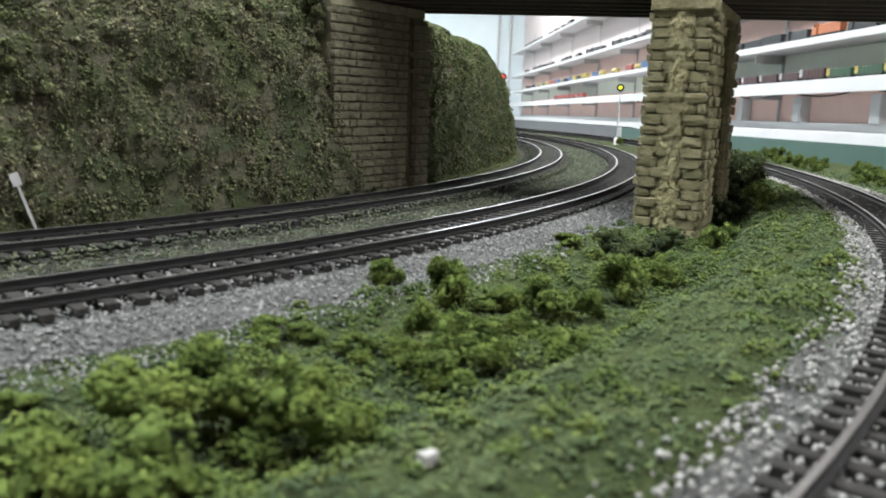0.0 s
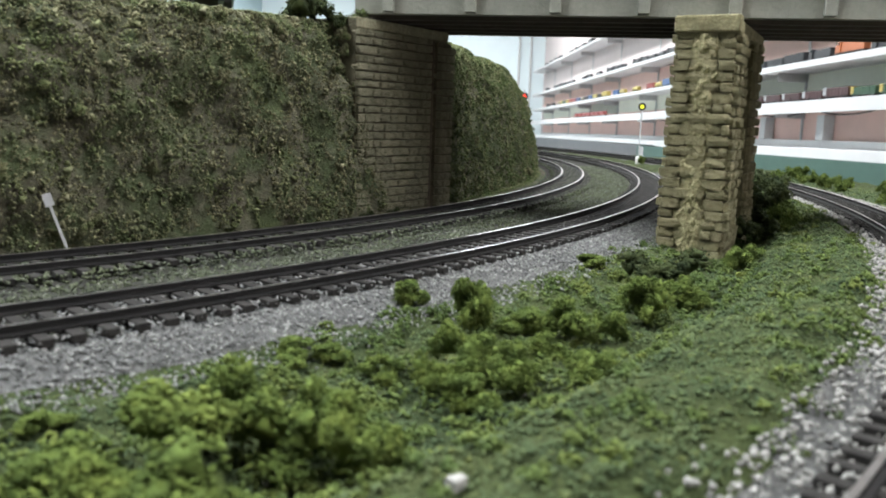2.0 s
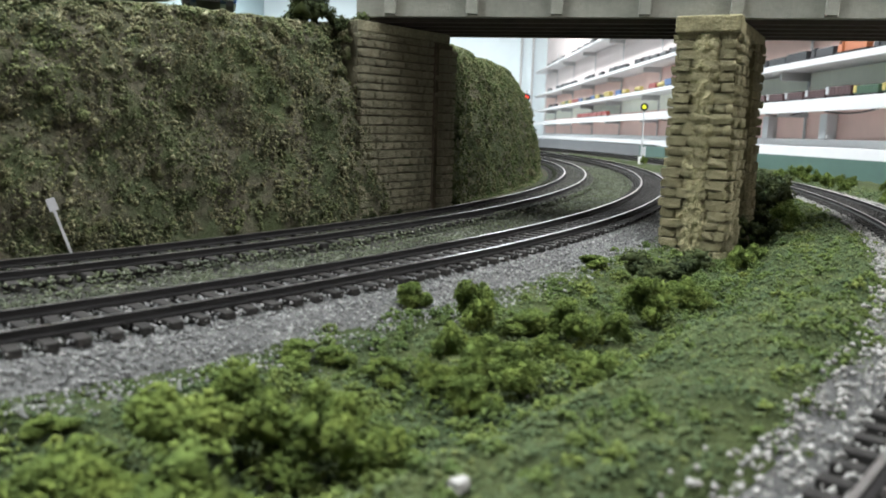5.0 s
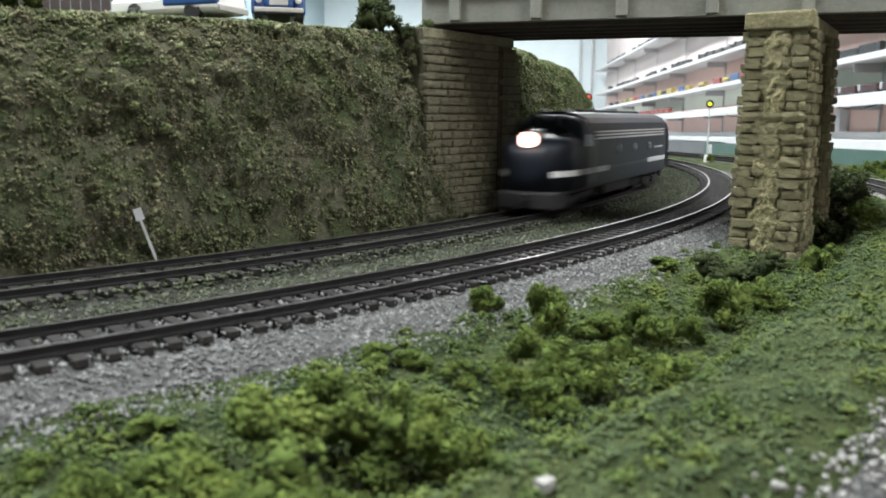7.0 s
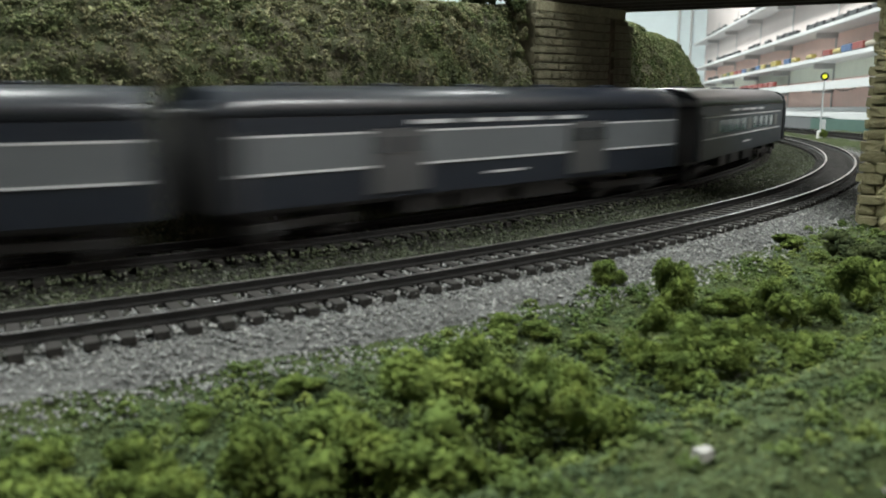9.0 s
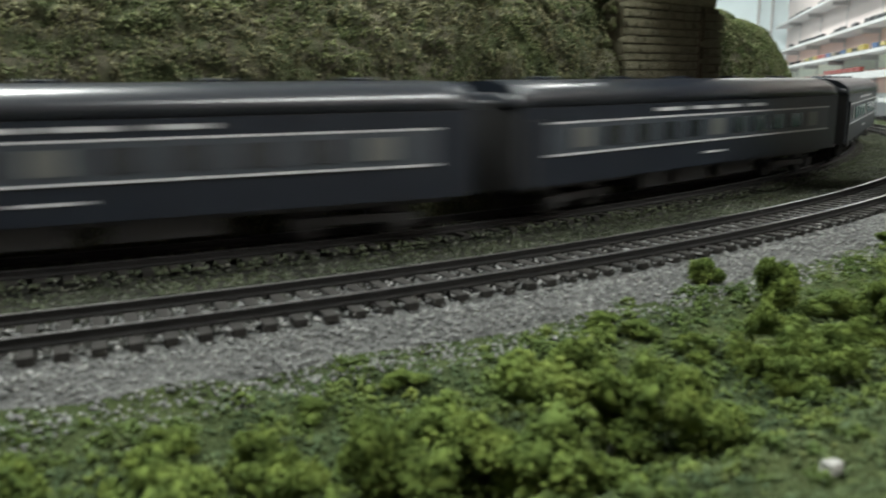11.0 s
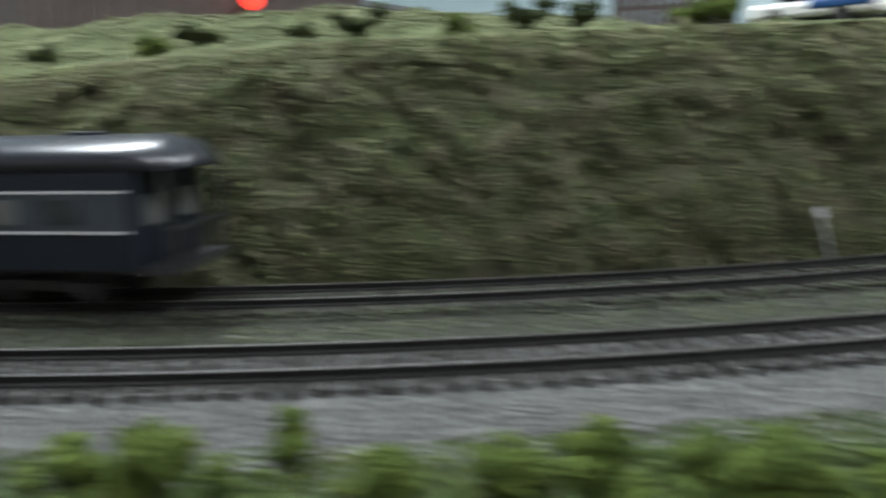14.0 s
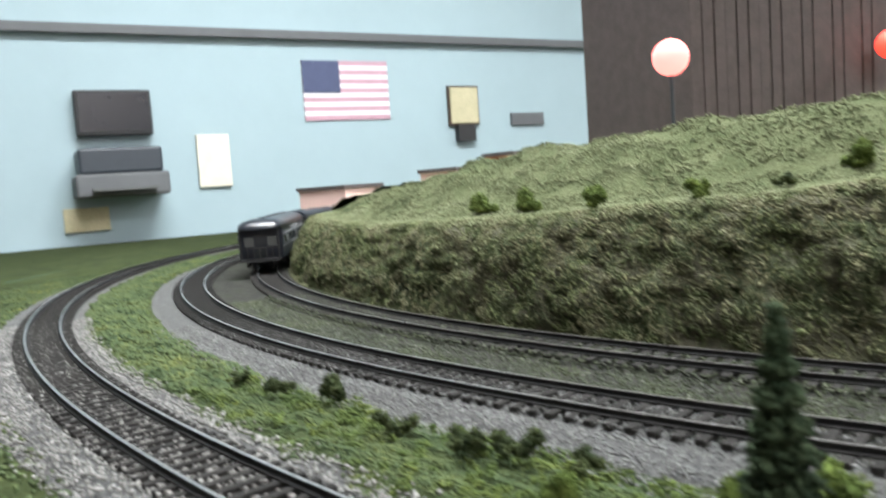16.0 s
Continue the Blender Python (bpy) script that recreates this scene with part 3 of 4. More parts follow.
def build_shelves():
    for i, (z, lip) in enumerate(SHELVES):
        t = thing("display_shelf", SHELF_M @ Matrix.Translation((0, 0, z)), "long white wall shelf holding model trains", "shelf", "display shelves")
        box("board", "shelf", 0, .125, .6, 8.2, -.018, 0, t, "", .002)
        box("front_lip", "shelf", -.006, 0, .6, 8.2, -lip, .001, t, "", .001)
        y = 1.0
        deep = -.045
        while y < 8.2:
            box("bracket", "shelf_steel", .02, .12, y - .004, y + .004, deep, -.018, t)
            box("standard", "shelf_steel", .112, .1175, y - .004, y + .004, .0, (.13, .22, .13, .10, .12)[i], t, "grey steel shelf standard")
            y += .82
        if i == 4:
            box("back_strip", "shelf", .100, .1225, .6, 8.2, .0, .024, t, "white strip along the wall")
            lip_drop = [(-.009, y, z) for y, z in ((.9, -.20), (2.0, -.098), (3.9, -.022), (3.9, -.004), (.9, -.004))]
            vs = lip_drop + [(x + .003, y, z) for x, y, z in lip_drop]
            fs = [tuple(range(5)), tuple(range(9, 4, -1))] + [(j, (j + 1) % 5, 5 + (j + 1) % 5, 5 + j) for j in range(5)]
            link_mesh("fascia_board", vs, fs, "shelf", t)
            for k in range(4):
                box("support_block", "shelf", .088, .1225, 1.63 + .41 * k, 1.675 + .41 * k, .024, .102, t, "white painted support block", .002)
        if i == 3:
            for k in range(6):
                vs, fs = [], []
                for j in range(13):
                    u = j / 12
                    for dx, dz in ((0, 0), (.004, 0), (.002, .004)):
                        vs.append((.06 + dx, 1.68 + .41 * k + .38 * u, -.024 - .018 * 4 * u * (1 - u) + dz))
                for j in range(12):
                    fs += [(3 * j + q, 3 * j + (q + 1) % 3, 3 * j + 3 + (q + 1) % 3, 3 * j + 3 + q) for q in range(3)]
                link_mesh("cable", vs, fs, "black", t)
    m = SHELF_M
    ob = box("wall_panel", "wall_beige", .118, .1225, .6, 8.2, .14, .24, m=m)
    tagged(ob, "pale greenish-beige wall behind the hopper shelf", "wall panel", kind="structure")
    ob = box("wall_panel", "wall_pink", .123, .128, .6, 8.2, -.02, .36, m=m)
    tagged(ob, "faded pink painted wall between the shelves", "wall panel", kind="structure")
    ob = box("wall_board", "green_board", -.01, .16, .6, 4.15, -.30, -.050, m=m)
    tagged(ob, "dark green board below the shelves", "wall panel", kind="structure")
    ob = box("wall_board", "grey_board", -.01, .16, 4.15, 8.2, -.30, -.048, m=m)
    tagged(ob, "grey board below the shelves", "wall panel", kind="structure")


build_shelves()


# assumed fixtures: all hang out of view, added to light the layout from above
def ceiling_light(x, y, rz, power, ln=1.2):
    t = thing("ceiling_light", pose(x, y, CEIL_Z, 0, 0, rz), "assumed white fluorescent ceiling fixture, out of view, with glowing tubes", "ceiling light", "ceiling lights")
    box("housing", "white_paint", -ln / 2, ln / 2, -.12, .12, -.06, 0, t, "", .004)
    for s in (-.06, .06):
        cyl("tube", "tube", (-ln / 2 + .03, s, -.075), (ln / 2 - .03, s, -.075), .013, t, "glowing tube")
    l = bpy.data.lights.new("unseen_ceiling_lamp", "AREA")
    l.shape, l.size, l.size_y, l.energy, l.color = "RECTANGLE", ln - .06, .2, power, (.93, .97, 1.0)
    ob = new("unseen_ceiling_lamp", l)
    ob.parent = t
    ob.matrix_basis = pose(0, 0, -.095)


# places and powers chosen for brightness; no fixture is in view
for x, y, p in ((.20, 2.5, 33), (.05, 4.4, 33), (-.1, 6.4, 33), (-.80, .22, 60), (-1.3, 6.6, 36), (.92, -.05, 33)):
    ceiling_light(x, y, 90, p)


def build_pipes():
    for x in (.50, .62):
        tagged(cyl("drain_pipe", "shelf_steel", (x, 8.30, FLOOR_Z), (x, 8.30, CEIL_Z), .011), "slim grey pipe up the pale end wall", "pipe", "pipes", "")


build_pipes()


# ---------------------------------------------------------------- train
CAR_W = .0385


def section(w, z0, z1, zr, n=7):
    """Half-rounded body outline from the sill up over the roof, as (y, z): straight sides to z1, roof arch to zr."""
    pts = [(-w / 2, z0), (-w / 2, z1)]
    for i in range(1, n):
        a = math.pi * (1 - i / n)
        pts.append((w / 2 * math.copysign(abs(math.cos(a)) ** .72, math.cos(a)), z1 + (zr - z1) * math.sin(a) ** .8))
    return pts + [(w / 2, z1), (w / 2, z0)]


def loft(name, secs, mat, parent, label="", caps=True, smooth_shade=False):
    k = len(secs[0])
    verts = [p for s in secs for p in s]
    faces = [(i * k + j, i * k + (j + 1) % k, (i + 1) * k + (j + 1) % k, (i + 1) * k + j) for i in range(len(secs) - 1) for j in range(k)]
    if caps:
        faces += [tuple(range(k))[::-1], tuple(range((len(secs) - 1) * k, len(secs) * k))]
    bm = bmesh.new()
    vs = [bm.verts.new(v) for v in verts]
    for f in faces:
        bm.faces.new([vs[i] for i in f])
    return bm_part(name, bm, mat, parent, label, None, smooth_shade)


def truck(parent, x, turn, axles, wheelbase):
    t = new("truck")
    t.empty_display_size = .005
    t.parent, t.matrix_basis = parent, pose(x, 0, 0, 0, 0, turn)
    ln = wheelbase + .012
    for s in (-1, 1):
        bm = bmesh.new()
        add_box(bm, -ln / 2, ln / 2, s * .0125 - .0012, s * .0125 + .0012, .0045, .0075, .0005)
        for i in range(axles):
            xx = -wheelbase / 2 + wheelbase * i / (axles - 1)
            add_box(bm, xx - .0022, xx + .0022, s * .0135 - .0012, s * .0135 + .0012, .0032, .0075, .0004)
        bm_part("side_frame", bm, "black", t)
    for i in range(axles):
        xx = -wheelbase / 2 + wheelbase * i / (axles - 1)
        bm = bmesh.new()
        for s in (-1, 1):
            r = bmesh.ops.create_cone(bm, cap_ends=True, segments=16, radius1=.0053, radius2=.0053, depth=.0024)
            bmesh.ops.transform(bm, matrix=pose(xx, s * .0083, .0053, 90), verts=r["verts"])
        r = bmesh.ops.create_cone(bm, cap_ends=True, segments=8, radius1=.001, radius2=.001, depth=.018)
        bmesh.ops.transform(bm, matrix=pose(xx, 0, .0053, 90), verts=r["verts"])
        bm_part("wheelset", bm, "black", t, "dark steel wheels")
    return t


def passenger_car(kind, length=.234):
    t = thing("passenger_car", Matrix(), {"baggage": "two-tone grey streamlined baggage car with side doors", "coach": "two-tone grey streamlined coach with white striping",
                                          "tail": "two-tone grey observation car with rounded tail"}[kind], "railway car", "train cars")
    h, w = length / 2, CAR_W
    z0, z1, zr = .0118, .0375, .0465
    sec = section(w, z0, z1, zr)
    secs = [[(x, y * f, z0 + (z - z0) * (1 if z <= z1 else 1)) for y, z in sec] for x, f in ((-h, .97), (-h + .0015, 1), (h - .0015, 1), (h, .97))]
    if kind == "tail":
        secs = [[(x, y * f, min(z, zr - d)) for y, z in sec] for x, f, d in ((-h + .006, .98, 0), (-h + .0075, 1, 0), (h - .0015, 1, 0), (h, .97, 0))]
    loft("body", secs, "dark_grey", t)
    rs = [(y * 1.012, z + .0004) for y, z in sec if z >= z1 - .001]
    e0 = -h - .001 if kind != "tail" else -h - .004
    if kind == "tail":
        rsec = [[(x, y * f, z1 + (z - z1) * g) for y, z in rs] for x, f, g in ((e0, .55, .15), (e0 + .002, .8, .5), (e0 + .006, .95, .85), (e0 + .012, 1, 1), (h, 1, 1))]
    else:
        rsec = [[(x, y * f, z1 + (z - z1) * g) for y, z in rs] for x, f, g in ((e0, .94, .40), (e0 + .002, .98, .72), (e0 + .006, 1, .92), (e0 + .011, 1, 1), (h - .011, 1, 1), (h - .006, 1, .92), (h - .001, .98, .72), (h + .001, .94, .40))]
    loft("roof", rsec, "roof_paint", t, "glossy dark roof", True, True)
    for i in range(5):
        x = -h + .03 + i * (length - .06) / 4
        box("roof_vent", "dark_grey", x - .005, x + .005, -.003, .003, zr, zr + .0012, t, "", .0004)
    b0, b1 = -h + (.008 if kind == "tail" else .012), h - .012
    if kind == "baggage":
        b0, b1 = -h + .003, h - .003
    for s in (-1, 1):
        y = s * w / 2
        q = lambda n, m, x0, x1, za, zb, d, lab="": box(n, m, x0, x1, min(y, y + s * d), max(y, y + s * d), za, zb, t, lab)
        q("window_band", "baggage_grey" if kind == "baggage" else "light_grey", b0, b1, .0222, .0322, .0004, "lighter grey window band")
        q("stripe", "dull_white", b0, b1, .0322, .0328, .0006, "thin white stripe")
        q("stripe", "dull_white", b0, b1, .0215, .0222, .0006, "thin white stripe")
        if kind == "baggage":
            for x in (-.045, .05):
                q("sliding_door", "grey_paint", x - .011, x + .011, .0135, .0335, .0009)
                q("door_window", "window", x - .008, x - .002, .026, .031, .0013)
                q("door_window", "window", x + .002, x + .008, .026, .031, .0013)
        else:
            n = 11
            for i in range(n):
                x = b0 + .018 + i * (b1 - b0 - .036) / (n - 1)
                q("window", "window" if (i * 7 + (3 if kind == "tail" else 0)) % 5 else "shade", x - .0050, x + .0050, .0240, .0305, .0008)
            q("vestibule_door", "dark_grey", b1 + .001, b1 + .009, .0125, .0335, .0006)
        for i in range(4):
            x = -.040 + i * .022
            q("letter_bar", "lamp_grey", x, x + .015 + .003 * (i % 2), .0347, .0360, .0004, "illegible white lettering")
        q("name_bar", "lamp_grey", -.008, .010, .0166, .0174, .0004, "illegible white lettering")
        box("ladder_rail", "black", h - .006, h - .004, min(y, y + s * .0008), max(y, y + s * .0008), .012, .034, t)
    for s in ((1,) if kind == "tail" else (-1, 1)):
        # panel added so the car end stays black, as it does in shade
        box("end_shade_panel", "black", min(s * h, s * (h + .0006)), max(s * h, s * (h + .0006)), -w * .475, w * .475, .012, .0372, t, "black panel painting the shade on the car end")
        box("diaphragm", "black", min(s * h, s * (h + .003)), max(s * h, s * (h + .003)), -.009, .009, .010, .040, t, "black rubber diaphragm", .0008)
    if kind == "tail":
        box("platform", "black", -h - .003, -h + .008, -.017, .017, .010, .0122, t, "open rear platform")
        for i in range(7):
            yy = -.016 + i * .032 / 6
            box("railing_bar", "black", -h - .0025, -h - .0018, yy - .0004, yy + .0004, .0122, .022, t)
        box("railing_top", "black", -h - .003, -h - .0015, -.017, .017, .0215, .0225, t)
        for yy in (-.010, .010):
            # paler paint stands in for lit panes; nothing glows behind them
            box("end_window", "shade", -h + .0052, -h + .006, yy - .004, yy + .004, .023, .031, t, "rear window painted pale as if lit")
        box("end_door", "window", -h + .0052, -h + .006, -.0045, .0045, .013, .033, t)
        for s in (-1, 1):
            box("roof_post", "black", -h - .0022, -h - .0012, s * .0165 - .0006, s * .0165 + .0006, .0122, .038, t)
    for x0, x1 in ((-.042, -.012), (-.004, .02), (.026, .044)):
        box("underframe_box", "black", x0, x1, -.0145, .0145, .0048, .0118, t, "", .0006)
    box("underframe", "black", -h + .004, h - .004, -.013, .013, .0095, .0119, t)
    turn = math.degrees(math.asin(.082 / RA))
    truck(t, .082, turn, 2, .028)
    truck(t, -.082, -turn, 2, .028)
    return t


def locomotive(length=.210):
    """Streamlined diesel with a rounded nose; local +x is forward."""
    t = thing("diesel_locomotive", Matrix(), "dark grey streamlined diesel locomotive with white stripes and lit headlight", "locomotive")
    h, w = length / 2, .0375
    z0, z1, zr = .0105, .0385, .0485
    sec = section(w, z0, z1, zr, 9)
    st = [(-h, .97, 0), (-h + .0015, 1, 0), (h - .036, 1, 0), (h - .0345, 1, 0.0015)]
    loft("body", [[(x, y * f, z if z < z1 else z - d * (z - z1) / (zr - z1)) for y, z in sec] for x, f, d in st], "dark_grey", t, "", True, False)
    # cab and nose: the windscreen leans back, the nose bulges below it
    def nsec(x, f, top):
        return [(x, y * f, z0 + (z - z0) * (top - z0) / (zr - z0)) for y, z in sec]
    loft("cab", [nsec(h - .0345, 1, .047), nsec(h - .030, 1, .0465), nsec(h - .0225, .97, .0375)], "dark_grey", t, "", True, True)
    loft("nose", [nsec(h - .024, .985, .0385), nsec(h - .016, .95, .0375), nsec(h - .009, .86, .0365), nsec(h - .0035, .68, .0335), nsec(h - .0008, .45, .0265), nsec(h, .2, .021)],
         "dark_grey", t, "rounded bulldog nose", True, True)
    for s in (-1, 1):
        y = s * w / 2
        q = lambda n, m, x0, x1, za, zb, d, lab="": box(n, m, x0, x1, min(y, y + s * d), max(y, y + s * d), za, zb, t, lab)
        for i in range(3):
            q("grille", "silver", -h + .010, h - .048, .0345 + i * .0017, .0353 + i * .0017, .0005, "thin bright air-intake strip")
        q("stripe", "dull_white", -h + .004, -h + .052, .0178, .0205, .0005, "broad white side stripe")
        q("stripe", "light_grey", -h + .052, h - .070, .0182, .0196, .0005, "narrow grey side stripe")
        q("stripe", "dull_white", h - .070, h - .030, .0175, .0203, .0005, "broad white side stripe")
        q("letter_bar", "lamp_grey", -h + .012, -h + .034, .0264, .0274, .0004, "illegible white lettering")
        for x in (-.055, -.02, .015):
            cyl("porthole", "window", (x, y, .0285), (x, y + s * .0006, .0285), .0024, t, "round side window", seg=16)
        q("cab_door", "grey_paint", h - .046, h - .040, .013, .034, .0006)
        q("cab_window", "window", h - .0375, h - .0305, .0315, .0372, .0006)
        cyl("windscreen", "window", (h - .0285, s * .0072, .0435), (h - .0225, s * .0072, .0385), .0045, t, "dark windscreen pane", seg=4)
        box("number_board", "stripe", h - .019, h - .015, min(s * .0155, s * .0165), max(s * .0155, s * .0165), .0305, .0335, t, "pale number board")
    loft("nose_stripe", [[(x, y * f, z) for y, z in ((-w / 2 * 1.01, .0175), (-w / 2 * 1.01, .0203), (w / 2 * 1.01, .0203), (w / 2 * 1.01, .0175))]
                         for x, f in ((h - .024, .985), (h - .016, .955), (h - .009, .87), (h - .0028, .69))], "stripe", t, "white stripe round the nose")
    cyl("headlight_housing", "grey_paint", (h - .014, 0, .0355), (h - .0022, 0, .035), .0046, t, seg=20)
    cyl("headlight", "headlight", (h - .0022, 0, .035), (h - .0012, 0, .035), .0035, t, "glowing white headlight", seg=20)
    box("pilot", "black", h - .016, h + .0005, -.0155, .0155, .0022, .0105, t, "", .001)
    box("coupler", "black", h - .002, h + .004, -.0018, .0018, .0065, .0095, t)
    box("fuel_tank", "black", -.028, .028, -.015, .015, .0035, .0105, t, "", .0015)
    box("underframe", "black", -h + .002, h - .012, -.014, .014, .0085, .0107, t)
    for x in (-.075, -.058, -.030, -.010):
        cyl("roof_fan", "grey_paint", (x, 0, zr - .0004), (x, 0, zr + .0012), .0062, t, "round roof fan", seg=20)
    for x in (.012, .026):
        box("exhaust_port", "black", x - .004, x + .004, -.003, .003, zr - .0005, zr + .0016, t, "", .0004)
    for s in (-1, 1):
        cyl("horn", "silver", (h - .044, s * .006, zr), (h - .037, s * .006, zr + .0004), .0008, t, "small chrome horn", .0014)
    turn = math.degrees(math.asin(.062 / RA))
    truck(t, .062, turn, 3, .044)
    truck(t, -.062, -turn, 3, .044)
    return t


LOCO = locomotive()
BAGGAGE, SHORT_COACH, COACH, TAIL = passenger_car("baggage", .2185), passenger_car("coach", .2185), passenger_car("coach"), passenger_car("tail", .241)
CARS = [BAGGAGE, copy_thing(BAGGAGE, Matrix()), SHORT_COACH, COACH] + [copy_thing(COACH, Matrix()) for _ in range(2)] + [TAIL]
# where each car's middle runs behind the locomotive's nose
BEHIND = [.332, .563, .797, 1.036, 1.283, 1.530, 1.7895]

# arc length of the nose along the inner track, counted from the curve's east point
NOSE_T = [0.0, 5.8, 6.0, 6.5, 7.0, 7.5, 8.0, 11.0, 12.0, 13.5, 14.0, 14.5, 15.0, 15.5, 16.0]
NOSE_S = [2.05, .005, -.068, -.240, -.415, -.598, -.765, -1.735, -2.055, -2.551, -2.722, -2.906, -3.11, -3.27, -3.43]


def nose_at(t):
    return interp(t, NOSE_T, NOSE_S)


def motions():
    """The train runs round the curve, each vehicle on its two trucks."""
    offsets = [(LOCO, .098, .062)] + [(c, d, .082) for c, d in zip(CARS, BEHIND)]
    for ob, back, half in offsets:
        r = math.sqrt(RA * RA - half * half)
        rows = []
        for i in range(81):
            s = nose_at(i * .2) + back
            a = math.degrees(s / RA)
            rows.append((i * .2, Matrix.Translation(at(r, a)) @ pose(0, 0, 0, 0, 0, a - 90)))
        walk(ob, rows)


# ---------------------------------------------------------------- foliage and stones
RNG = np.random.default_rng(11)


def scatter(n, r_of, a0, a1, lift, keep=None):
    """n places on the land: radius from r_of(angle, random), angle even between a0 and a1."""
    out = []
    for a, u in zip(RNG.uniform(a0, a1, n), RNG.uniform(0, 1, n)):
        r = r_of(a, u)
        if keep and not keep(r, a):
            continue
        p = at(r, a)
        w = wobble(r, a, 60, 0.0016) if bed_kind(r, a) == 2 else 0
        out.append((p.x, p.y, ground_z(r, a) + w + lift))
    return np.array(out)


def turf_edge(r, a, k=0.006):
    """How far inside the turf a place lies, with an uneven edge."""
    p = at(r, a)
    return min(r - 0.926, rc(a) - 0.0235 - r) + k * noise.noise(Vector((p.x * 60, p.y * 60, 3)))


def build_cover():
    # a fine even layer of turf fibres
    mid = lambda a, u: 0.915 + u * (rc(a) - 0.018 - 0.915)
    c = scatter(125000, mid, -80, -8, 0.0002, lambda r, a: turf_edge(r, a, .009) > -0.002)
    grains("turf_fibres", c, RNG.uniform(.0003, .0008, len(c)), "foam", RNG, "fine mixed green scatter turf", "grass")
    # looser tufts, thicker in the hollow
    base = scatter(5200, mid, -80, -8, 0, lambda r, a: turf_edge(r, a, .012) > 0 and RNG.uniform() < (1.0 if r < rc(a) - .062 else (.8 if noise.noise(Vector((r * 70, a * 1.2, 5))) > .05 else .10)))
    pts, sz = [], []
    for b in base:
        rad = RNG.uniform(.0008, .0024) * (1.6 if RNG.uniform() < .3 else 1)
        k = int(9 + rad * 7000)
        d = RNG.normal(size=(k, 3))
        d /= np.linalg.norm(d, axis=1)[:, None]
        d[:, 2] = np.abs(d[:, 2]) * 1.1
        pts.append(b + d * rad * RNG.uniform(.6, 1.05, (k, 1)))
        sz.append(RNG.uniform(.0004, .0008, k))
    grains("turf_tufts", np.concatenate(pts), np.concatenate(sz), "tuft", RNG, "clumps of green ground foam", "undergrowth")
    # outer side of the branch track and the far left
    c = scatter(22000, lambda a, u: rc(a) + .026 + u * .09, -120, 15, 0.0003)
    grains("turf_fibres", c, RNG.uniform(.0008, .0018, len(c)), "foam", RNG, "green turf beyond the branch track", "grass")
    c = scatter(14000, mid, -125, -80, 0.0003, lambda r, a: turf_edge(r, a, .006) > -0.001)
    grains("turf_fibres", c, RNG.uniform(.0008, .0018, len(c)), "foam", RNG, "green turf of the far curve", "grass")
    # thin green between the two main tracks
    c = scatter(26000, lambda a, u: .847 + .030 * u + .004 * RNG.normal(), -95, 5, 0.0002)
    grains("weeds", c, RNG.uniform(.0004, .0010, len(c)), "bed_grit", RNG, "thin weeds and grit between the tracks", "grass")


def build_ballast():
    c = scatter(36000, lambda a, u: .9035 + .026 * u ** .9 + .003 * RNG.normal(), -90, 2, 0.0003, lambda r, a: r > .9025)
    grains("ballast_stones", c, RNG.uniform(.00026, .0006, len(c)), "stones", RNG, "light grey crushed stone ballast shoulder", "ballast", True)
    c = scatter(24000, lambda a, u: RB - .0150 + .030 * u, -90, 2, 0.0016)
    grains("ballast_stones", c, RNG.uniform(.0003, .0006, len(c)), "stones", RNG, "grey ballast between the ties", "ballast", True)
    c = scatter(18000, lambda a, u: RA - .019 + .038 * u, -95, 5, 0.0018)
    grains("ballast_stones", c, RNG.uniform(.0004, .0008, len(c)), "bed_grit", RNG, "dark dirty ballast round the inner track", "ballast", True)
    c = scatter(38000, lambda a, u: rc(a) - .0245 + .0555 * u + .0015 * RNG.normal(), -95, 2, 0.0015)
    grains("ballast_stones", c, RNG.uniform(.0003, .0008, len(c)), "pale_stones", RNG, "pale grey ballast of the branch track", "ballast", True)


def build_bank_cover():
    """Crumbs of foam over the cutting's face, in loose clumps; fresher green beyond the bridge."""
    near, far, big = [], [], []
    n = 190000
    for a, f in zip(RNG.uniform(-112, 6, n), RNG.uniform(-.09, 1.0, n)):
        if -30.6 < a < -27.2:
            continue
        r = foot(a) - 1.45 * face_w(a) * (f if f < 0 else f ** 1.7)
        z = ground_z(r, a) if f > 0 else -.0045
        p = at(.8, a)
        clump = noise.noise(Vector((p.x * 210, p.y * 210, z * 210)))
        rr = min(r + bank_lump(p, z), foot(a) + .0015) if f > 0 else r
        p = at(rr + RNG.uniform(.0001, .0012) + .0011 * max(0.0, clump), a)
        (far if a > -28 else near).append((p.x, p.y, z + RNG.uniform(-.0006, .0006)))
        if clump > .22 and RNG.uniform() < .05:
            big.append((p.x, p.y, z))
    grains("bank_scrub", np.array(near), RNG.uniform(.0003, .0010, len(near)), "bank_foam", RNG, "brown and olive scrub on the cutting face", "undergrowth")
    grains("bank_scrub", np.array(far), RNG.uniform(.0003, .0011, len(far)), "bank_green", RNG, "fresh green scrub on the cutting face beyond the bridge", "undergrowth")
    grains("bank_leaves", np.array(big), RNG.uniform(.0010, .0019, len(big)), "bank_foam", RNG, "coarser leafy flakes on the cutting face", "undergrowth")
    pts = []
    for a, u in zip(RNG.uniform(-112, 0, 90000), RNG.uniform(0, 1, 90000)):
        r = .7865 - .11 * u ** 1.5
        p = at(r, a)
        pts.append((p.x, p.y, hill_z(r, a) + .0003))
    grains("hill_grass", np.array(pts), RNG.uniform(.0004, .0011, len(pts)), "top_foam", RNG, "pale green grass on the hill's top", "grass")


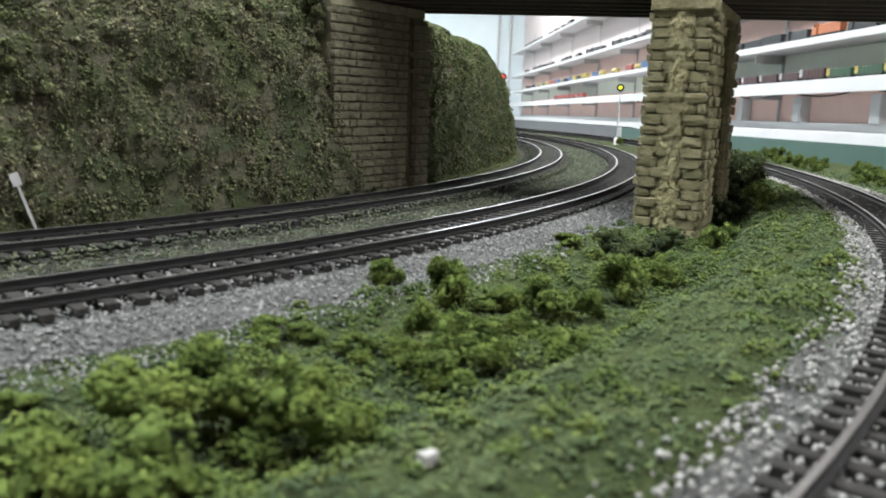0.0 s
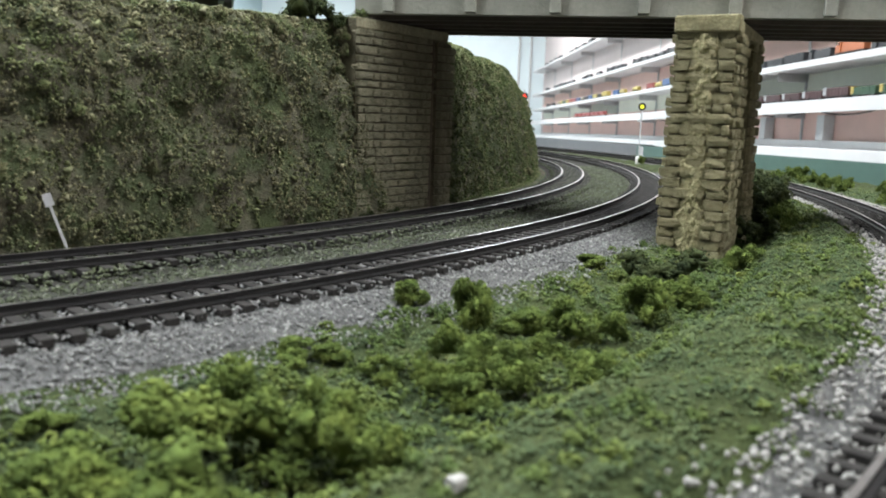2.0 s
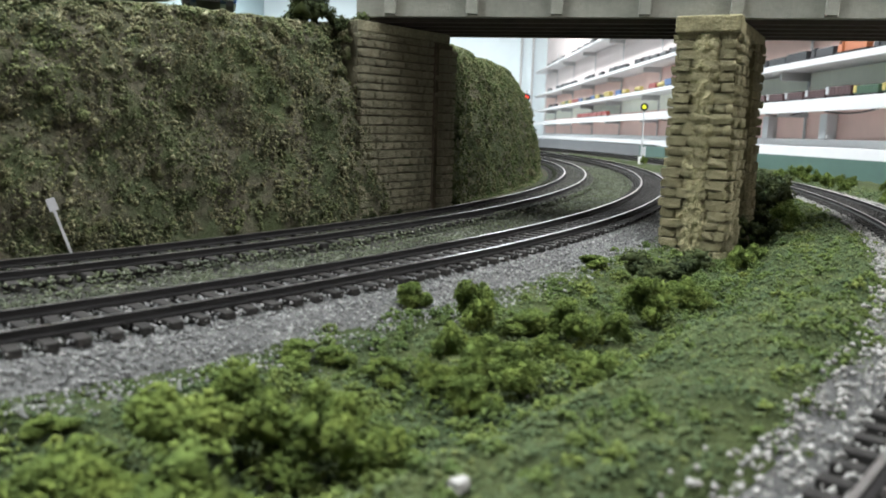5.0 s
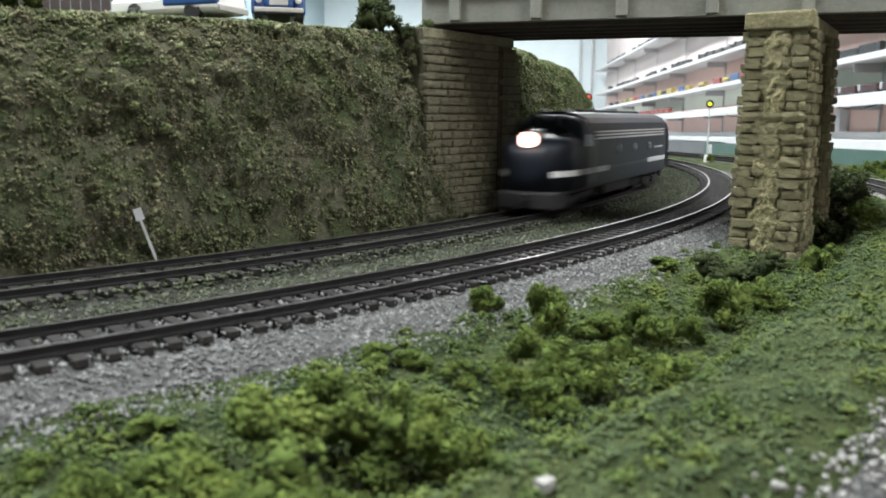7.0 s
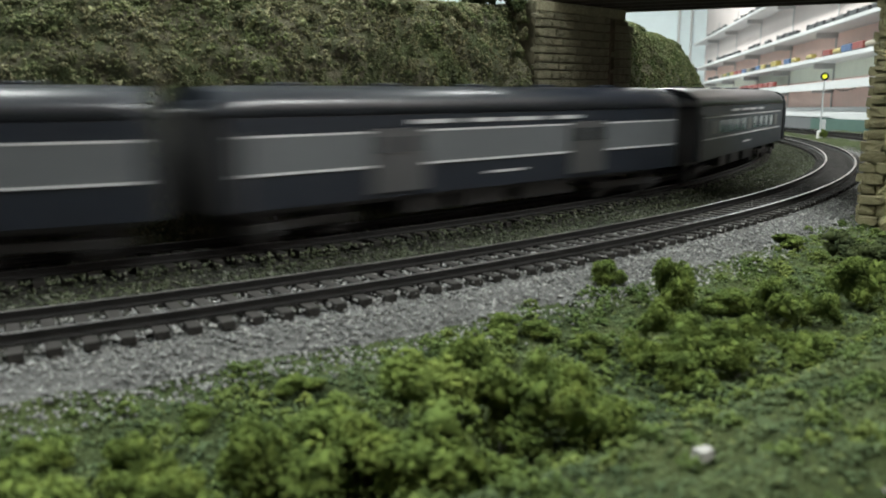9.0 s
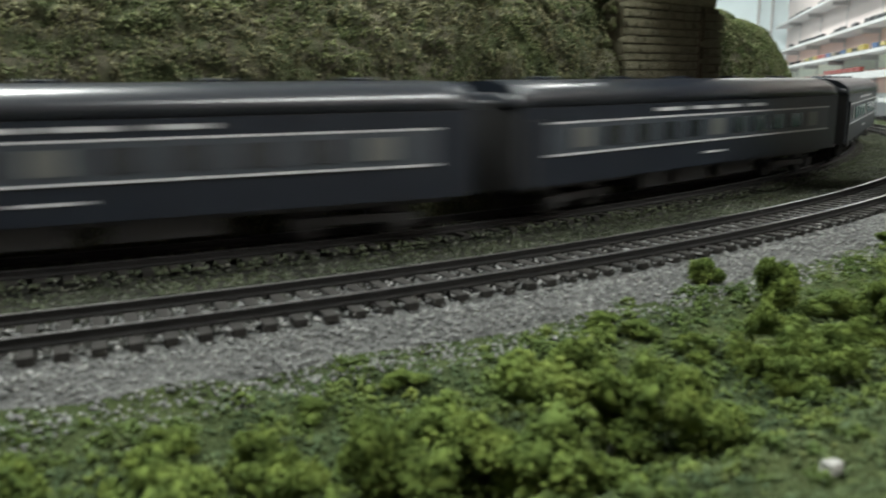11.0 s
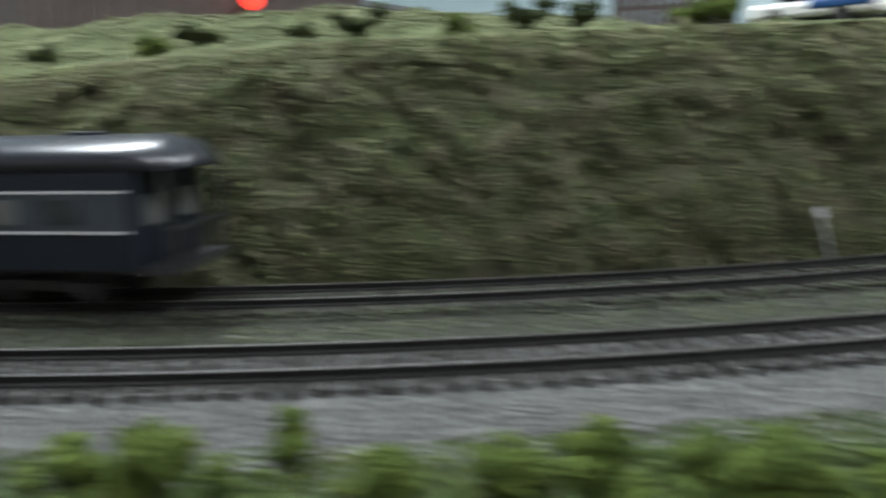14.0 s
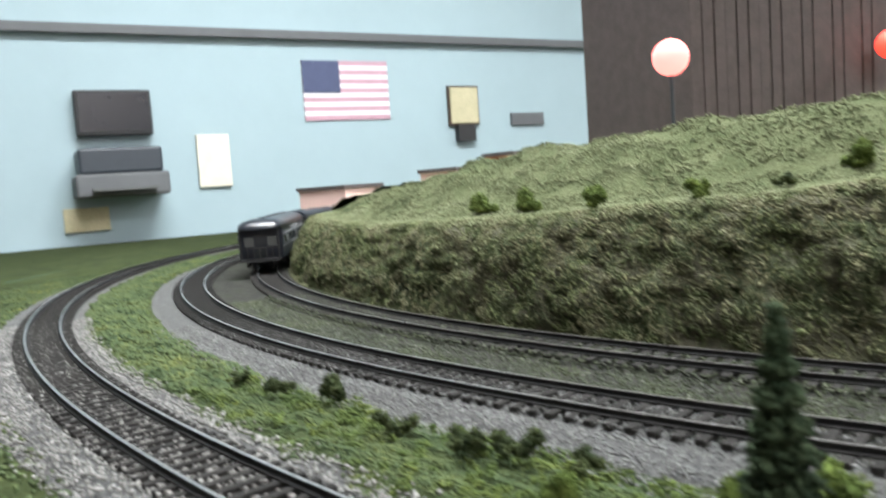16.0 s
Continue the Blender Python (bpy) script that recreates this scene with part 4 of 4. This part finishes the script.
def bush_proto(seed, mat, n=2600):
    """A lumpy bush one centimetre in radius, made of clumps: a dark core each, with a loose shell of foam crumbs."""
    rng = np.random.default_rng(seed)
    t = thing("bush", Matrix(), "bush of clumped ground foam", "bush")
    k = int(rng.integers(5, 8))
    cen = rng.normal(size=(k, 3)) * [.0036, .0036, .0046]
    cen[:, 2] = np.abs(cen[:, 2]) + .0026
    rad = rng.uniform(.0026, .0050, k)
    for i in range(k):
        j = 6
        d = rng.normal(size=(j, 3))
        d /= np.linalg.norm(d, axis=1)[:, None]
        d[:, 2] = d[:, 2] * .7 + .3
        lc = cen[i] + d * rad[i] * .62
        lr = rng.uniform(.36, .58, j) * rad[i]
        m = int(n / k)
        e = rng.normal(size=(m, 3))
        e /= np.linalg.norm(e, axis=1)[:, None]
        w = rng.integers(0, j, m)
        pts = lc[w] + e * (lr[w] * rng.uniform(.85, 1.12, m))[:, None]
        pts = pts[pts[:, 2] > -.001]
        size = np.concatenate([rng.uniform(.00025, .00058, len(pts)), lr * 1.05, [rad[i] * .7]])
        pts = np.concatenate([pts, lc, cen[i:i + 1]])
        me = grains_mesh("foliage_clump", pts, size, TET, TET_F, rng, .3)
        me.materials.append(M[mat])
        ob = new("foliage_clump", me)
        ob.parent = t
    return t


BUSHES = [bush_proto(40 + i, "bush") for i in range(6)]
BANK_BUSHES = [bush_proto(80 + i, "bank_foam", 1400) for i in range(2)]
DARK_BUSHES = [bush_proto(60 + i, "dark_bush", 1000) for i in range(2)]
FRESH = set()


def bush(x, y, s, dark=False, z=None, rng=random.Random(3), group="bushes in the hollow", lab=None, tall=None):
    r, a = math.hypot(x - OX, y - OY), math.degrees(math.atan2(y - OY, x - OX))
    proto = rng.choice(BANK_BUSHES if dark == 2 else DARK_BUSHES if dark else BUSHES)
    zz = (ground_z(r, a) if r > .81 else hill_z(r, a)) if z is None else z
    m = Matrix.Translation((x, y, zz - .0008)) @ pose(0, 0, 0, 0, 0, rng.uniform(0, 360))
    ob = proto if proto not in FRESH else copy_thing(proto, m)
    FRESH.add(proto)
    ob.matrix_basis = m @ Matrix.Diagonal((s, s, tall or s * rng.uniform(.95, 1.25), 1))
    return tagged(ob, lab or ("dark olive bush of clumped foam" if dark else "yellow-green bush of clumped ground foam"), "bush", group)


def build_bushes():
    # place, width and height in millimetres
    hollow = [(-.0420, .0925, 25, 12), (-.050, .087, 17, 8), (-.036, .089, 15, 9), (-.057, .092, 15, 8), (-.0335, .1170, 16, 13), (-.0265, .1205, 11, 9), (-.0195, .1105, 15, 9.5), (-.0115, .1135, 9, 5),
              (-.0140, .1999, 10, 6.5), (.0018, .1882, 12, 11), (-.003, .1492, 12, 9.5), (.0026, .1400, 12, 7), (.0118, .1490, 13, 9), (.0245, .1590, 13, 6.5), (.0147, .1902, 14, 6),
              (.0275, .1894, 13, 9.5), (.0355, .1906, 9, 8), (.0490, .2099, 15, 11), (.0669, .2297, 12, 8), (-.0371, .1576, 9, 3.5), (-.0279, .1608, 9, 3.5), 
              (-.0160, .1528, 8, 4), (.1040, .3000, 11, 8), (.1120, .3075, 11, 7), (.1443, .3533, 14, 11), (.0448, .2739, 12, 4), (.0050, .1700, 10, 5), (.0200, .1750, 9, 5),
              (-.1049, .0557, 21, 16), (-.1142, .0470, 11, 8), (-.0826, .0622, 15, 9), (-.0727, .0780, 13, 9), (-.0613, .0848, 13, 11), (-.0635, .0689, 11, 7), 
              (-.0900, .0720, 10, 6), (-.1180, .0640, 12, 8), (-.0560, .1030, 9, 5), (-.0940, .0830, 9, 4), (-.0780, .1000, 8, 3.5), (-.0690, .1180, 8, 3)]
    for x, y, w, h in hollow:
        bush(x, y, w / 13.0, tall=h / 9.0)
    for x, y, w, h in ((.0649, .2492, 18, 10), (.0590, .2400, 11, 7)):
        bush(x, y, w / 13.0, True, tall=h / 9.0)
    big = [(-.128, .048, 1.0), (-.143, .043, .9), (-.160, .030, .9), (-.179, .031, .7), (-.190, .012, 1.0), (-.206, .004, .8), (-.228, -.008, .9), (-.250, -.024, .8), (-.275, -.038, .9),
           (-.353, -.075, .9), (-.372, -.092, 1.0), (-.386, -.097, .7), (-.405, -.130, .6)]
    for x, y, s in big:
        bush(x, y, s * 1.1)
    for x, y, s in ((.127, .366, 1.1), (.140, .392, 1.45), (.158, .420, 1.5), (.172, .452, 1.4), (.133, .350, .8), (.190, .50, 1.4), (.150, .405, 1.3), (.205, .54, 1.3)):
        bush(x, y, s, True)
    for x, y, s in ((-.421, -.112, .7), (-.433, -.120, .7), (-.446, -.128, .7), (-.476, -.133, .6), (-.519, -.137, .7), (-.539, -.146, .7), (-.568, -.153, .5)):
        bush(x, y, s, True, lab="small dark bush beside the far curve", group="row of dark bushes")
    rr = random.Random(8)
    for i in range(26):
        a = -22 + i * 1.05
        p = at(rc(a) + .075 + rr.uniform(-.008, .05), a)
        bush(p.x, p.y, rr.uniform(.6, 1.25), group="bushes beyond the branch track", lab="yellow-green bush beyond the branch track")
    # shrubs along the brow of the cutting
    for a, dr, s, dk in ((-63.5, -.006, .5, 0), (-58.5, -.01, .6, 0), (-71, -.008, .5, 1), (-77, 0, .7, 0), (-73.3, -.004, .6, 0), (-65.4, 0, .8, 1), (-61.2, 0, .6, 1), (-57, 0, .8, 1), (-54.5, 0, .6, 1), (-52.7, 0, .7, 1), (-50.3, -.002, .6, 0),
                         (-48.2, -.004, .8, 1), (-46.8, 0, .7, 1), (-43.0, 0, .9, 0), (-43.8, -.006, .8, 0), (-81, -.01, .7, 0), (-84, -.012, .8, 0), (-69, -.02, .6, 0)):
        p = at(foot(a) - .004 - 1.2 * face_w(a) + dr, a)
        bush(p.x, p.y, s * 1.3, bool(dk), group="shrubs on the brow", lab="dark shrub on the brow of the cutting" if dk else "pale green shrub on the brow of the cutting")
    for x, y, s in ((-.070, .352, 1.45), (-.082, .350, 1.0), (-.060, .352, 1.0)):
        bush(x, y, s, True, .077, lab="almost black leafy shrub beside the bridge end", group="shrubs on the brow")
    rr = random.Random(14)
    for i in range(11):
        z = .002 + i * .0072
        a = -32.1 + rr.uniform(-.3, .25)
        p = at(.8035 - .0045 * z / .08, a)
        bush(p.x, p.y, rr.uniform(.45, .7), 2, z, lab="brown-green scrub clinging beside the stone abutment", group="scrub on the cutting")
    for i in range(34):
        a = rr.choice([rr.uniform(-47, -32.2), rr.uniform(-26.6, -8)])
        f = rr.uniform(.05, .95)
        r = foot(a) - 1.45 * face_w(a) * f ** 1.7
        p = at(r - .001, a)
        bush(p.x, p.y, rr.uniform(.35, .75), 2, ground_z(r, a) - .003, lab="olive scrub clump on the cutting face", group="scrub on the cutting")
    bush(.203, .918, .7, lab="small yellow-green bush at the signal's foot")
    for a in (-31.8, -30.4, -26.6):
        p = at(.811, a)
        bush(p.x, p.y, .4, True, -.005, lab="small dark shrub at the abutment's foot", group="shrubs on the brow")


build_cover()
build_ballast()
build_bank_cover()
build_bushes()


def build_conifer():
    t = thing("conifer_tree", pose(-.356, -.124, -.012), "dark green bottle-brush conifer tree", "tree")
    cyl("trunk", "trunk", (0, 0, 0), (0, 0, .05), .0013, t, "", .0004)
    rng = np.random.default_rng(5)
    n = 5200
    h = rng.uniform(0, 1, n) ** 1.25
    rad = (.0125 * (1 - h) ** 1.0 + .0006) * (0.75 + .25 * np.cos(h * 75)) * np.sqrt(rng.uniform(.1, 1, n))
    ph = rng.uniform(0, 2 * math.pi, n)
    c = np.stack([rad * np.cos(ph), rad * np.sin(ph), .004 + .052 * h - rad * .25], 1)
    me = grains_mesh("crown", c, rng.uniform(.0006, .0014, n), TET * [1, 1, .5], TET_F, rng, .4)
    me.materials.append(M["conifer"])
    ob = new("crown", me)
    ob.parent = t


build_conifer()


# ---------------------------------------------------------------- trackside things
def build_post():
    m = Matrix.Translation(at(.8115, -41.3, -.004)) @ pose(0, 0, 0, 0, 0, 35) @ pose(0, 0, 0, 0, -17, 0)
    t = thing("whistle_post", m, "leaning white trackside marker post", "marker post")
    box("post", "lamp_grey", -.0004, .0004, -.0004, .0004, 0, .0175, t)
    box("sign_board", "lamp_grey", -.0013, .0013, -.0008, -.0004, .0165, .0205, t, "small blank white board")


def build_signal(p, aim, heads, height):
    t = thing("signal_mast", Matrix.Translation(p) @ pose(0, 0, 0, 0, 0, aim), "thin grey signal mast with lit lamp head", "railway signal", "signals")
    box("base", "white_paint", -.003, .003, -.003, .003, -.006, .004, t, "", .0005)
    box("relay_box", "lamp_grey", .001, .005, -.002, .002, .004, .016, t, "", .0004)
    cyl("mast", "lamp_grey", (0, 0, .004), (0, 0, height + .004), .0008, t)
    for z, mat in heads:
        cyl("target", "black", (0, -.0012, z), (0, -.0005, z), .0044, t, "round black signal target", seg=24)
        cyl("lamp", mat, (0, -.0022, z), (0, -.0012, z), .0022, t, "lit signal lens", seg=20)
        bm = bmesh.new()
        bmesh.ops.create_cone(bm, cap_ends=False, segments=16, radius1=.0026, radius2=.0026, depth=.004)
        bm_part("hood", bm, "black", t, "", pose(0, -.0032, z, 90))


def build_pebbles():
    rng = random.Random(4)
    me = rough_block(77, "pebble")
    me.materials.append(M["pale_stones"])
    for x, y, s in ((-.001, .088, .0022), (-.029, .107, .0016), (.012, .150, .0014), (.118, .318, .003), (.110, .312, .0024), (.121, .326, .0026)):
        r, a = math.hypot(x - OX, y - OY), math.degrees(math.atan2(y - OY, x - OX))
        ob = new("pebble", me)
        ob.matrix_basis = Matrix.Translation((x, y, ground_z(r, a) + s * .35)) @ pose(0, 0, 0, 0, 0, rng.uniform(0, 180)) @ Matrix.Diagonal((s, s * .8, s * .7, 1))
        tagged(ob, "small pale loose stone on the turf", "stone", "loose stones")


build_pebbles()
build_post()
build_signal((.200, .925, 0), -12, [(.062, "yellow_light")], .062)
build_signal((.061, .90, 0), -4, [(.0685, "red_light"), (.050, "red_light")], .072)


def lamp_post(x, y, z, mat):
    r, a = math.hypot(x - OX, y - OY), math.degrees(math.atan2(y - OY, x - OX))
    g = hill_z(r, a)
    t = thing("warning_lamp", pose(x, y, g), "glowing red warning lamp on a thin post", "signal lamp", "warning lamps")
    cyl("post", "light_grey", (0, 0, -.002), (0, 0, z - g - .005), .0014, t)
    bm = bmesh.new()
    # radius well above lamp size: the blurred glow is built into the ball
    bmesh.ops.create_uvsphere(bm, u_segments=20, v_segments=12, radius=.0135)
    bm_part("lamp", bm, mat, t, "glowing red ball, oversized for the lamp's blurred glow", pose(0, 0, z - g), True)


lamp_post(-.705, .214, .147, "pink_light")
lamp_post(-.728, .525, .169, "red_light")


def build_barn():
    t = thing("wooden_building", pose(-.777, .311, .075, 0, 0, 85), "dark brown weathered board-sided building", "building")
    L, D, H = .40, .16, .22
    box("wall", "barn", 0, L, 0, D, 0, H, t)
    x, i = 0.0, 0
    while x < L:
        box("board", "barn", x + .0005, x + .0125, -.0012 - .0006 * (i % 3), 0, 0, H, t)
        x += .0135
        i += 1
    box("roof", "black", -.01, L + .01, -.012, D + .012, H, H + .008, t)


build_barn()


def build_fence():
    t = thing("board_fence", pose(-.215, .33, .083, 0, 0, 20), "dark brown upright board fence", "fence")
    for i in range(14):
        box("board", "barn", -.03 + i * .0042, -.0262 + i * .0042, -.0006, .0006, -.003, .020 + .001 * (i % 3), t)
    for z in (.005, .014):
        box("rail", "barn", -.03, .0285, .0006, .0016, z, z + .002, t)


build_fence()


def road_truck():
    m = Matrix.Translation((-.119, .352, .0855)) @ pose(0, 0, 0, 0, 0, -72)
    t = thing("delivery_truck", m, "dark blue vintage box truck facing the cutting", "truck")
    for x in (.010, -.024):
        for s in (-1, 1):
            cyl("wheel", "black", (x, s * .0075, .0045), (x, s * .0105, .0045), .0045, t, "black tyre", seg=16)
    box("hood", "blue_paint", .002, .017, -.0065, .0065, .006, .016, t, "", .002)
    for s in (-1, 1):
        box("fender", "blue_paint", .004, .016, min(s * .006, s * .0112), max(s * .006, s * .0112), .005, .0115, t, "", .002)
        cyl("headlamp", "silver", (.0155, s * .0085, .0098), (.0168, s * .0085, .0098), .0014, t, "round headlamp")
    box("cab", "blue_paint", -.010, .003, -.0095, .0095, .005, .024, t, "", .002)
    box("windscreen", "window", .0028, .0034, -.0075, .0075, .0165, .0215, t)
    box("grille", "silver", .0168, .0174, -.004, .004, .0075, .0135, t, "chrome grille", .0003)
    box("bumper", "silver", .0175, .0188, -.0105, .0105, .0045, .0065, t, "chrome bumper", .0004)
    box("cargo_box", "blue_paint", -.042, -.010, -.0125, .0125, .007, .036, t, "", .0008)
    box("chassis", "black", -.040, .016, -.005, .005, .004, .007, t)


def road_car():
    m = Matrix.Translation((-.148, .311, .0825)) @ pose(0, 0, 0, 0, 0, -14)
    t = thing("sedan_car", m, "white and dark blue two-tone vintage car", "car")
    for x in (.014, -.014):
        for s in (-1, 1):
            cyl("wheel", "black", (x, s * .007, .0038), (x, s * .0098, .0038), .0038, t, "black tyre", seg=16)
    box("body", "white_paint", -.0265, .0265, -.0098, .0098, .003, .0098, t, "", .0018)
    box("side_flash", "blue_paint", .0, .0262, -.0102, .0102, .0055, .0098, t, "dark blue side panel", .0012)
    box("cabin_glass", "window", -.013, .008, -.0086, .0086, .0098, .0150, t, "", .0012)
    box("roof", "white_paint", -.011, .006, -.0088, .0088, .0148, .0164, t, "", .0007)
    for x in (-.0272, .0262):
        box("bumper", "silver", x, x + .001, -.0095, .0095, .0035, .0055, t, "chrome bumper")


road_truck()
road_car()


# ---------------------------------------------------------------- trains on the shelves
def shelf_car(kind, mat):
    nm = {"hopper": ("hopper_car", "open coal hopper model"), "box": ("box_car", "box car model"), "tank": ("tank_car", "tank car model"), "engine": ("diesel_engine", "road diesel model"),
          "flat": ("flat_car", "low flat car model")}[kind]
    col = mat.split("_")[1]
    t = thing(nm[0], Matrix(), {"coal": "dark grey"}.get(col, col) + " " + nm[1] + " on a display shelf", "model train", "trains on the shelves")
    L = .19 if kind == "engine" else .15
    h = L / 2
    box("underframe", "black", -.012, .012, -h + .003, h - .003, .009, .012, t)
    if kind == "hopper":
        bm = bmesh.new()
        add_box(bm, -.0165, .0165, -h, h, .012, .040)
        bmesh.ops.inset_region(bm, faces=[f for f in bm.faces if f.normal.z > .9], thickness=.002, depth=-.008)
        bm_part("body", bm, mat, t)
        for i in range(7):
            y = -h + .012 + i * (L - .024) / 6
            box("rib", mat, -.0178, .0178, y - .001, y + .001, .013, .039, t)
        if mat in ("car_green", "car_maroon"):
            box("end_panel", "car_yellow" if mat == "car_green" else "lamp_grey", -.0182, .0182, h - .018, h + .001, .016, .042, t, "pale end panel")
    elif kind == "box":
        box("body", mat, -.0165, .0165, -h, h, .012, .046, t, "", .001)
        box("door", mat, -.0175, .0175, -.015, .015, .014, .043, t)
        box("roof_walk", "light_grey", -.004, .004, -h, h, .0465, .0475, t)
    elif kind == "tank":
        cyl("tank", mat, (0, -h + .004, .028), (0, h - .004, .028), .0155, t, seg=20)
        cyl("dome", mat, (0, 0, .040), (0, 0, .049), .006, t)
    elif kind == "flat":
        box("deck", mat, -.0165, .0165, -h, h, .012, .018, t, "", .001)
    else:
        box("hood", mat, -.011, .011, -h + .012, h - .045, .014, .046, t, "", .002)
        box("cab", mat, -.0165, .0165, h - .048, h - .026, .014, .050, t, "", .002)
        box("short_hood", mat, -.010, .010, h - .028, h - .006, .014, .038, t, "", .002)
        box("cab_window", "window", -.0170, .0170, h - .044, h - .031, .039, .046, t)
        box("walkway", "black", -.0165, .0165, -h, h, .012, .0145, t)
        box("fuel_tank", "black", -.013, .013, -.025, .025, .003, .012, t)
    for y in (-h + .024, h - .024):
        bm = bmesh.new()
        for d in (-.010, .010):
            r = bmesh.ops.create_cone(bm, cap_ends=True, segments=14, radius1=.0053, radius2=.0053, depth=.024)
            bmesh.ops.transform(bm, matrix=pose(0, y + d, .0053, 0, 90), verts=r["verts"])
        add_box(bm, -.013, .013, y - .016, y + .016, .004, .009)
        bm_part("truck", bm, "black", t)
    return t


PROTO = {}


def put_car(kind, mat, y, shelf):
    m = SHELF_M @ Matrix.Translation((.035, y, SHELVES[shelf][0])) @ Matrix.Diagonal((.87, .87, .87, 1))
    if (kind, mat) not in PROTO:
        PROTO[kind, mat] = shelf_car(kind, mat)
        PROTO[kind, mat].matrix_basis = m
        return
    copy_thing(PROTO[kind, mat], m)


def fill_shelves():
    rng = random.Random(21)
    seq = [("engine", "car_coal", 1.90), ("engine", "car_coal", 2.065), ("engine", "car_orange", 2.235), ("engine", "car_coal", 2.40), ("hopper", "car_coal", 2.55), ("hopper", "car_coal", 2.685),
           ("hopper", "car_coal", 2.82), ("hopper", "car_coal", 2.955)]
    for k, m, y in seq:
        put_car(k, m, y, 2)
    y = 3.12
    while y < 7.4:
        if rng.random() < .88:
            put_car(*rng.choice([("box", "car_blue"), ("box", "car_yellow"), ("tank", "car_tan"), ("box", "car_red"), ("box", "car_tan"), ("hopper", "car_coal"), ("tank", "car_yellow"), ("box", "car_green")]), y, 2)
        y += .142
    for i in range(12):
        put_car("hopper", "car_green" if i < 3 else "car_maroon", 1.87 + .135 * i, 3)
    for i in range(7):
        put_car("box", "car_red", 5.15 + .14 * i, 3)
    y = 2.6
    while y < 7.6:
        if rng.random() < .75:
            put_car(*rng.choice([("hopper", "car_coal"), ("engine", "car_coal"), ("tank", "car_coal"), ("flat", "car_coal")]), y, 1)
        y += .152
    y = 4.2
    while y < 8.0:
        if rng.random() < .65:
            put_car(*rng.choice([("hopper", "car_coal"), ("box", "car_coal"), ("engine", "car_coal")]), y, 0)
        y += .24


fill_shelves()


# ---------------------------------------------------------------- far wall
WX = -2.195


def panel(name, mat, y0, y1, z0, z1, label, cat, depth=.012):
    return tagged(box(name, mat, WX - .006, WX - .006 + depth, y0, y1, z0, z1, None, "", .001), label, cat)


def build_wall_things():
    t = thing("flag", Matrix.Translation((WX - .004, .455, .253)), "faded striped flag with dark blue canton hung flat", "flag")
    w, h = .239, .152
    for i in range(13):
        box("stripe", "flag_red" if i % 2 == 0 else "flag_white", 0, .004, 0, w, h * (12 - i) / 13, h * (13 - i) / 13, t)
    box("canton", "flag_blue", .003, .006, 0, w * .42, h * 6 / 13, h, t, "dark blue canton")
    t = thing("television", Matrix.Translation((WX, -.081, .228)), "black wall television switched off", "television")
    box("casing", "black", -.004, .03, 0, .16, 0, .10, t, "", .003)
    box("screen", "screen", .03, .032, .007, .153, .008, .093, t)
    t = thing("printer", Matrix.Translation((WX, -.10, .09)), "grey office machine on a wall bracket", "printer")
    box("body", "grey_board", -.004, .12, 0, .19, .0, .05, t, "", .006)
    box("lid", "light_grey", -.004, .11, .01, .18, .05, .105, t, "", .006)
    box("tray", "shade", .12, .15, .03, .16, .012, .018, t)
    panel("paper_notice", "straw", -.124, -.03, .017, .07, "yellow paper notice pinned to the wall", "notice")
    panel("poster", "paper", .177, .254, .100, .225, "pale cream poster on the blue wall", "poster")
    t = thing("framed_sign", Matrix.Translation((WX, .874, .185)), "straw-coloured sign with dark frame and base", "sign")
    box("board", "straw", -.004, .012, .004, .093, .05, .150, t, "", .002)
    box("frame", "trunk", -.004, .008, 0, .097, .045, .155, t)
    box("foot", "black", -.004, .02, .02, .075, 0, .045, t)
    panel("plaque", "grey_board", 1.085, 1.20, .226, .262, "dark grey plaque on the wall", "plaque")
    tagged(box("wall_trim", "grey_board", WX - .004, WX + .02, -2.4, 8.3, .455, .475), "dark trim along the blue wall", "trim", kind="structure")
    # low model buildings near the far edge
    for x, y, w, d, h, m, lab in ((-1.35, .20, .10, .07, .07, "wall_pink", "pale pink model building with flat roof"), (-1.30, .36, .07, .06, .085, "wall_pink", "tall pink model building"),
                                  (-1.20, .40, .05, .05, .10, "car_orange", "orange model building with dark roof")):
        t = thing("model_building", pose(x, y, .0, 0, 0, 20), lab, "building", "far model buildings")
        box("wall", m, -w / 2, w / 2, -d / 2, d / 2, 0, h, t)
        box("roof", "barn", -w / 2 - .003, w / 2 + .003, -d / 2 - .003, d / 2 + .003, h, h + .005, t)
        for i in range(3):
            box("window", "window", w / 2, w / 2 + .001, -d / 2 + .01 + i * (d - .02) / 3, -d / 2 + .02 + i * (d - .02) / 3, h * .4, h * .75, t)


build_wall_things()


motions()
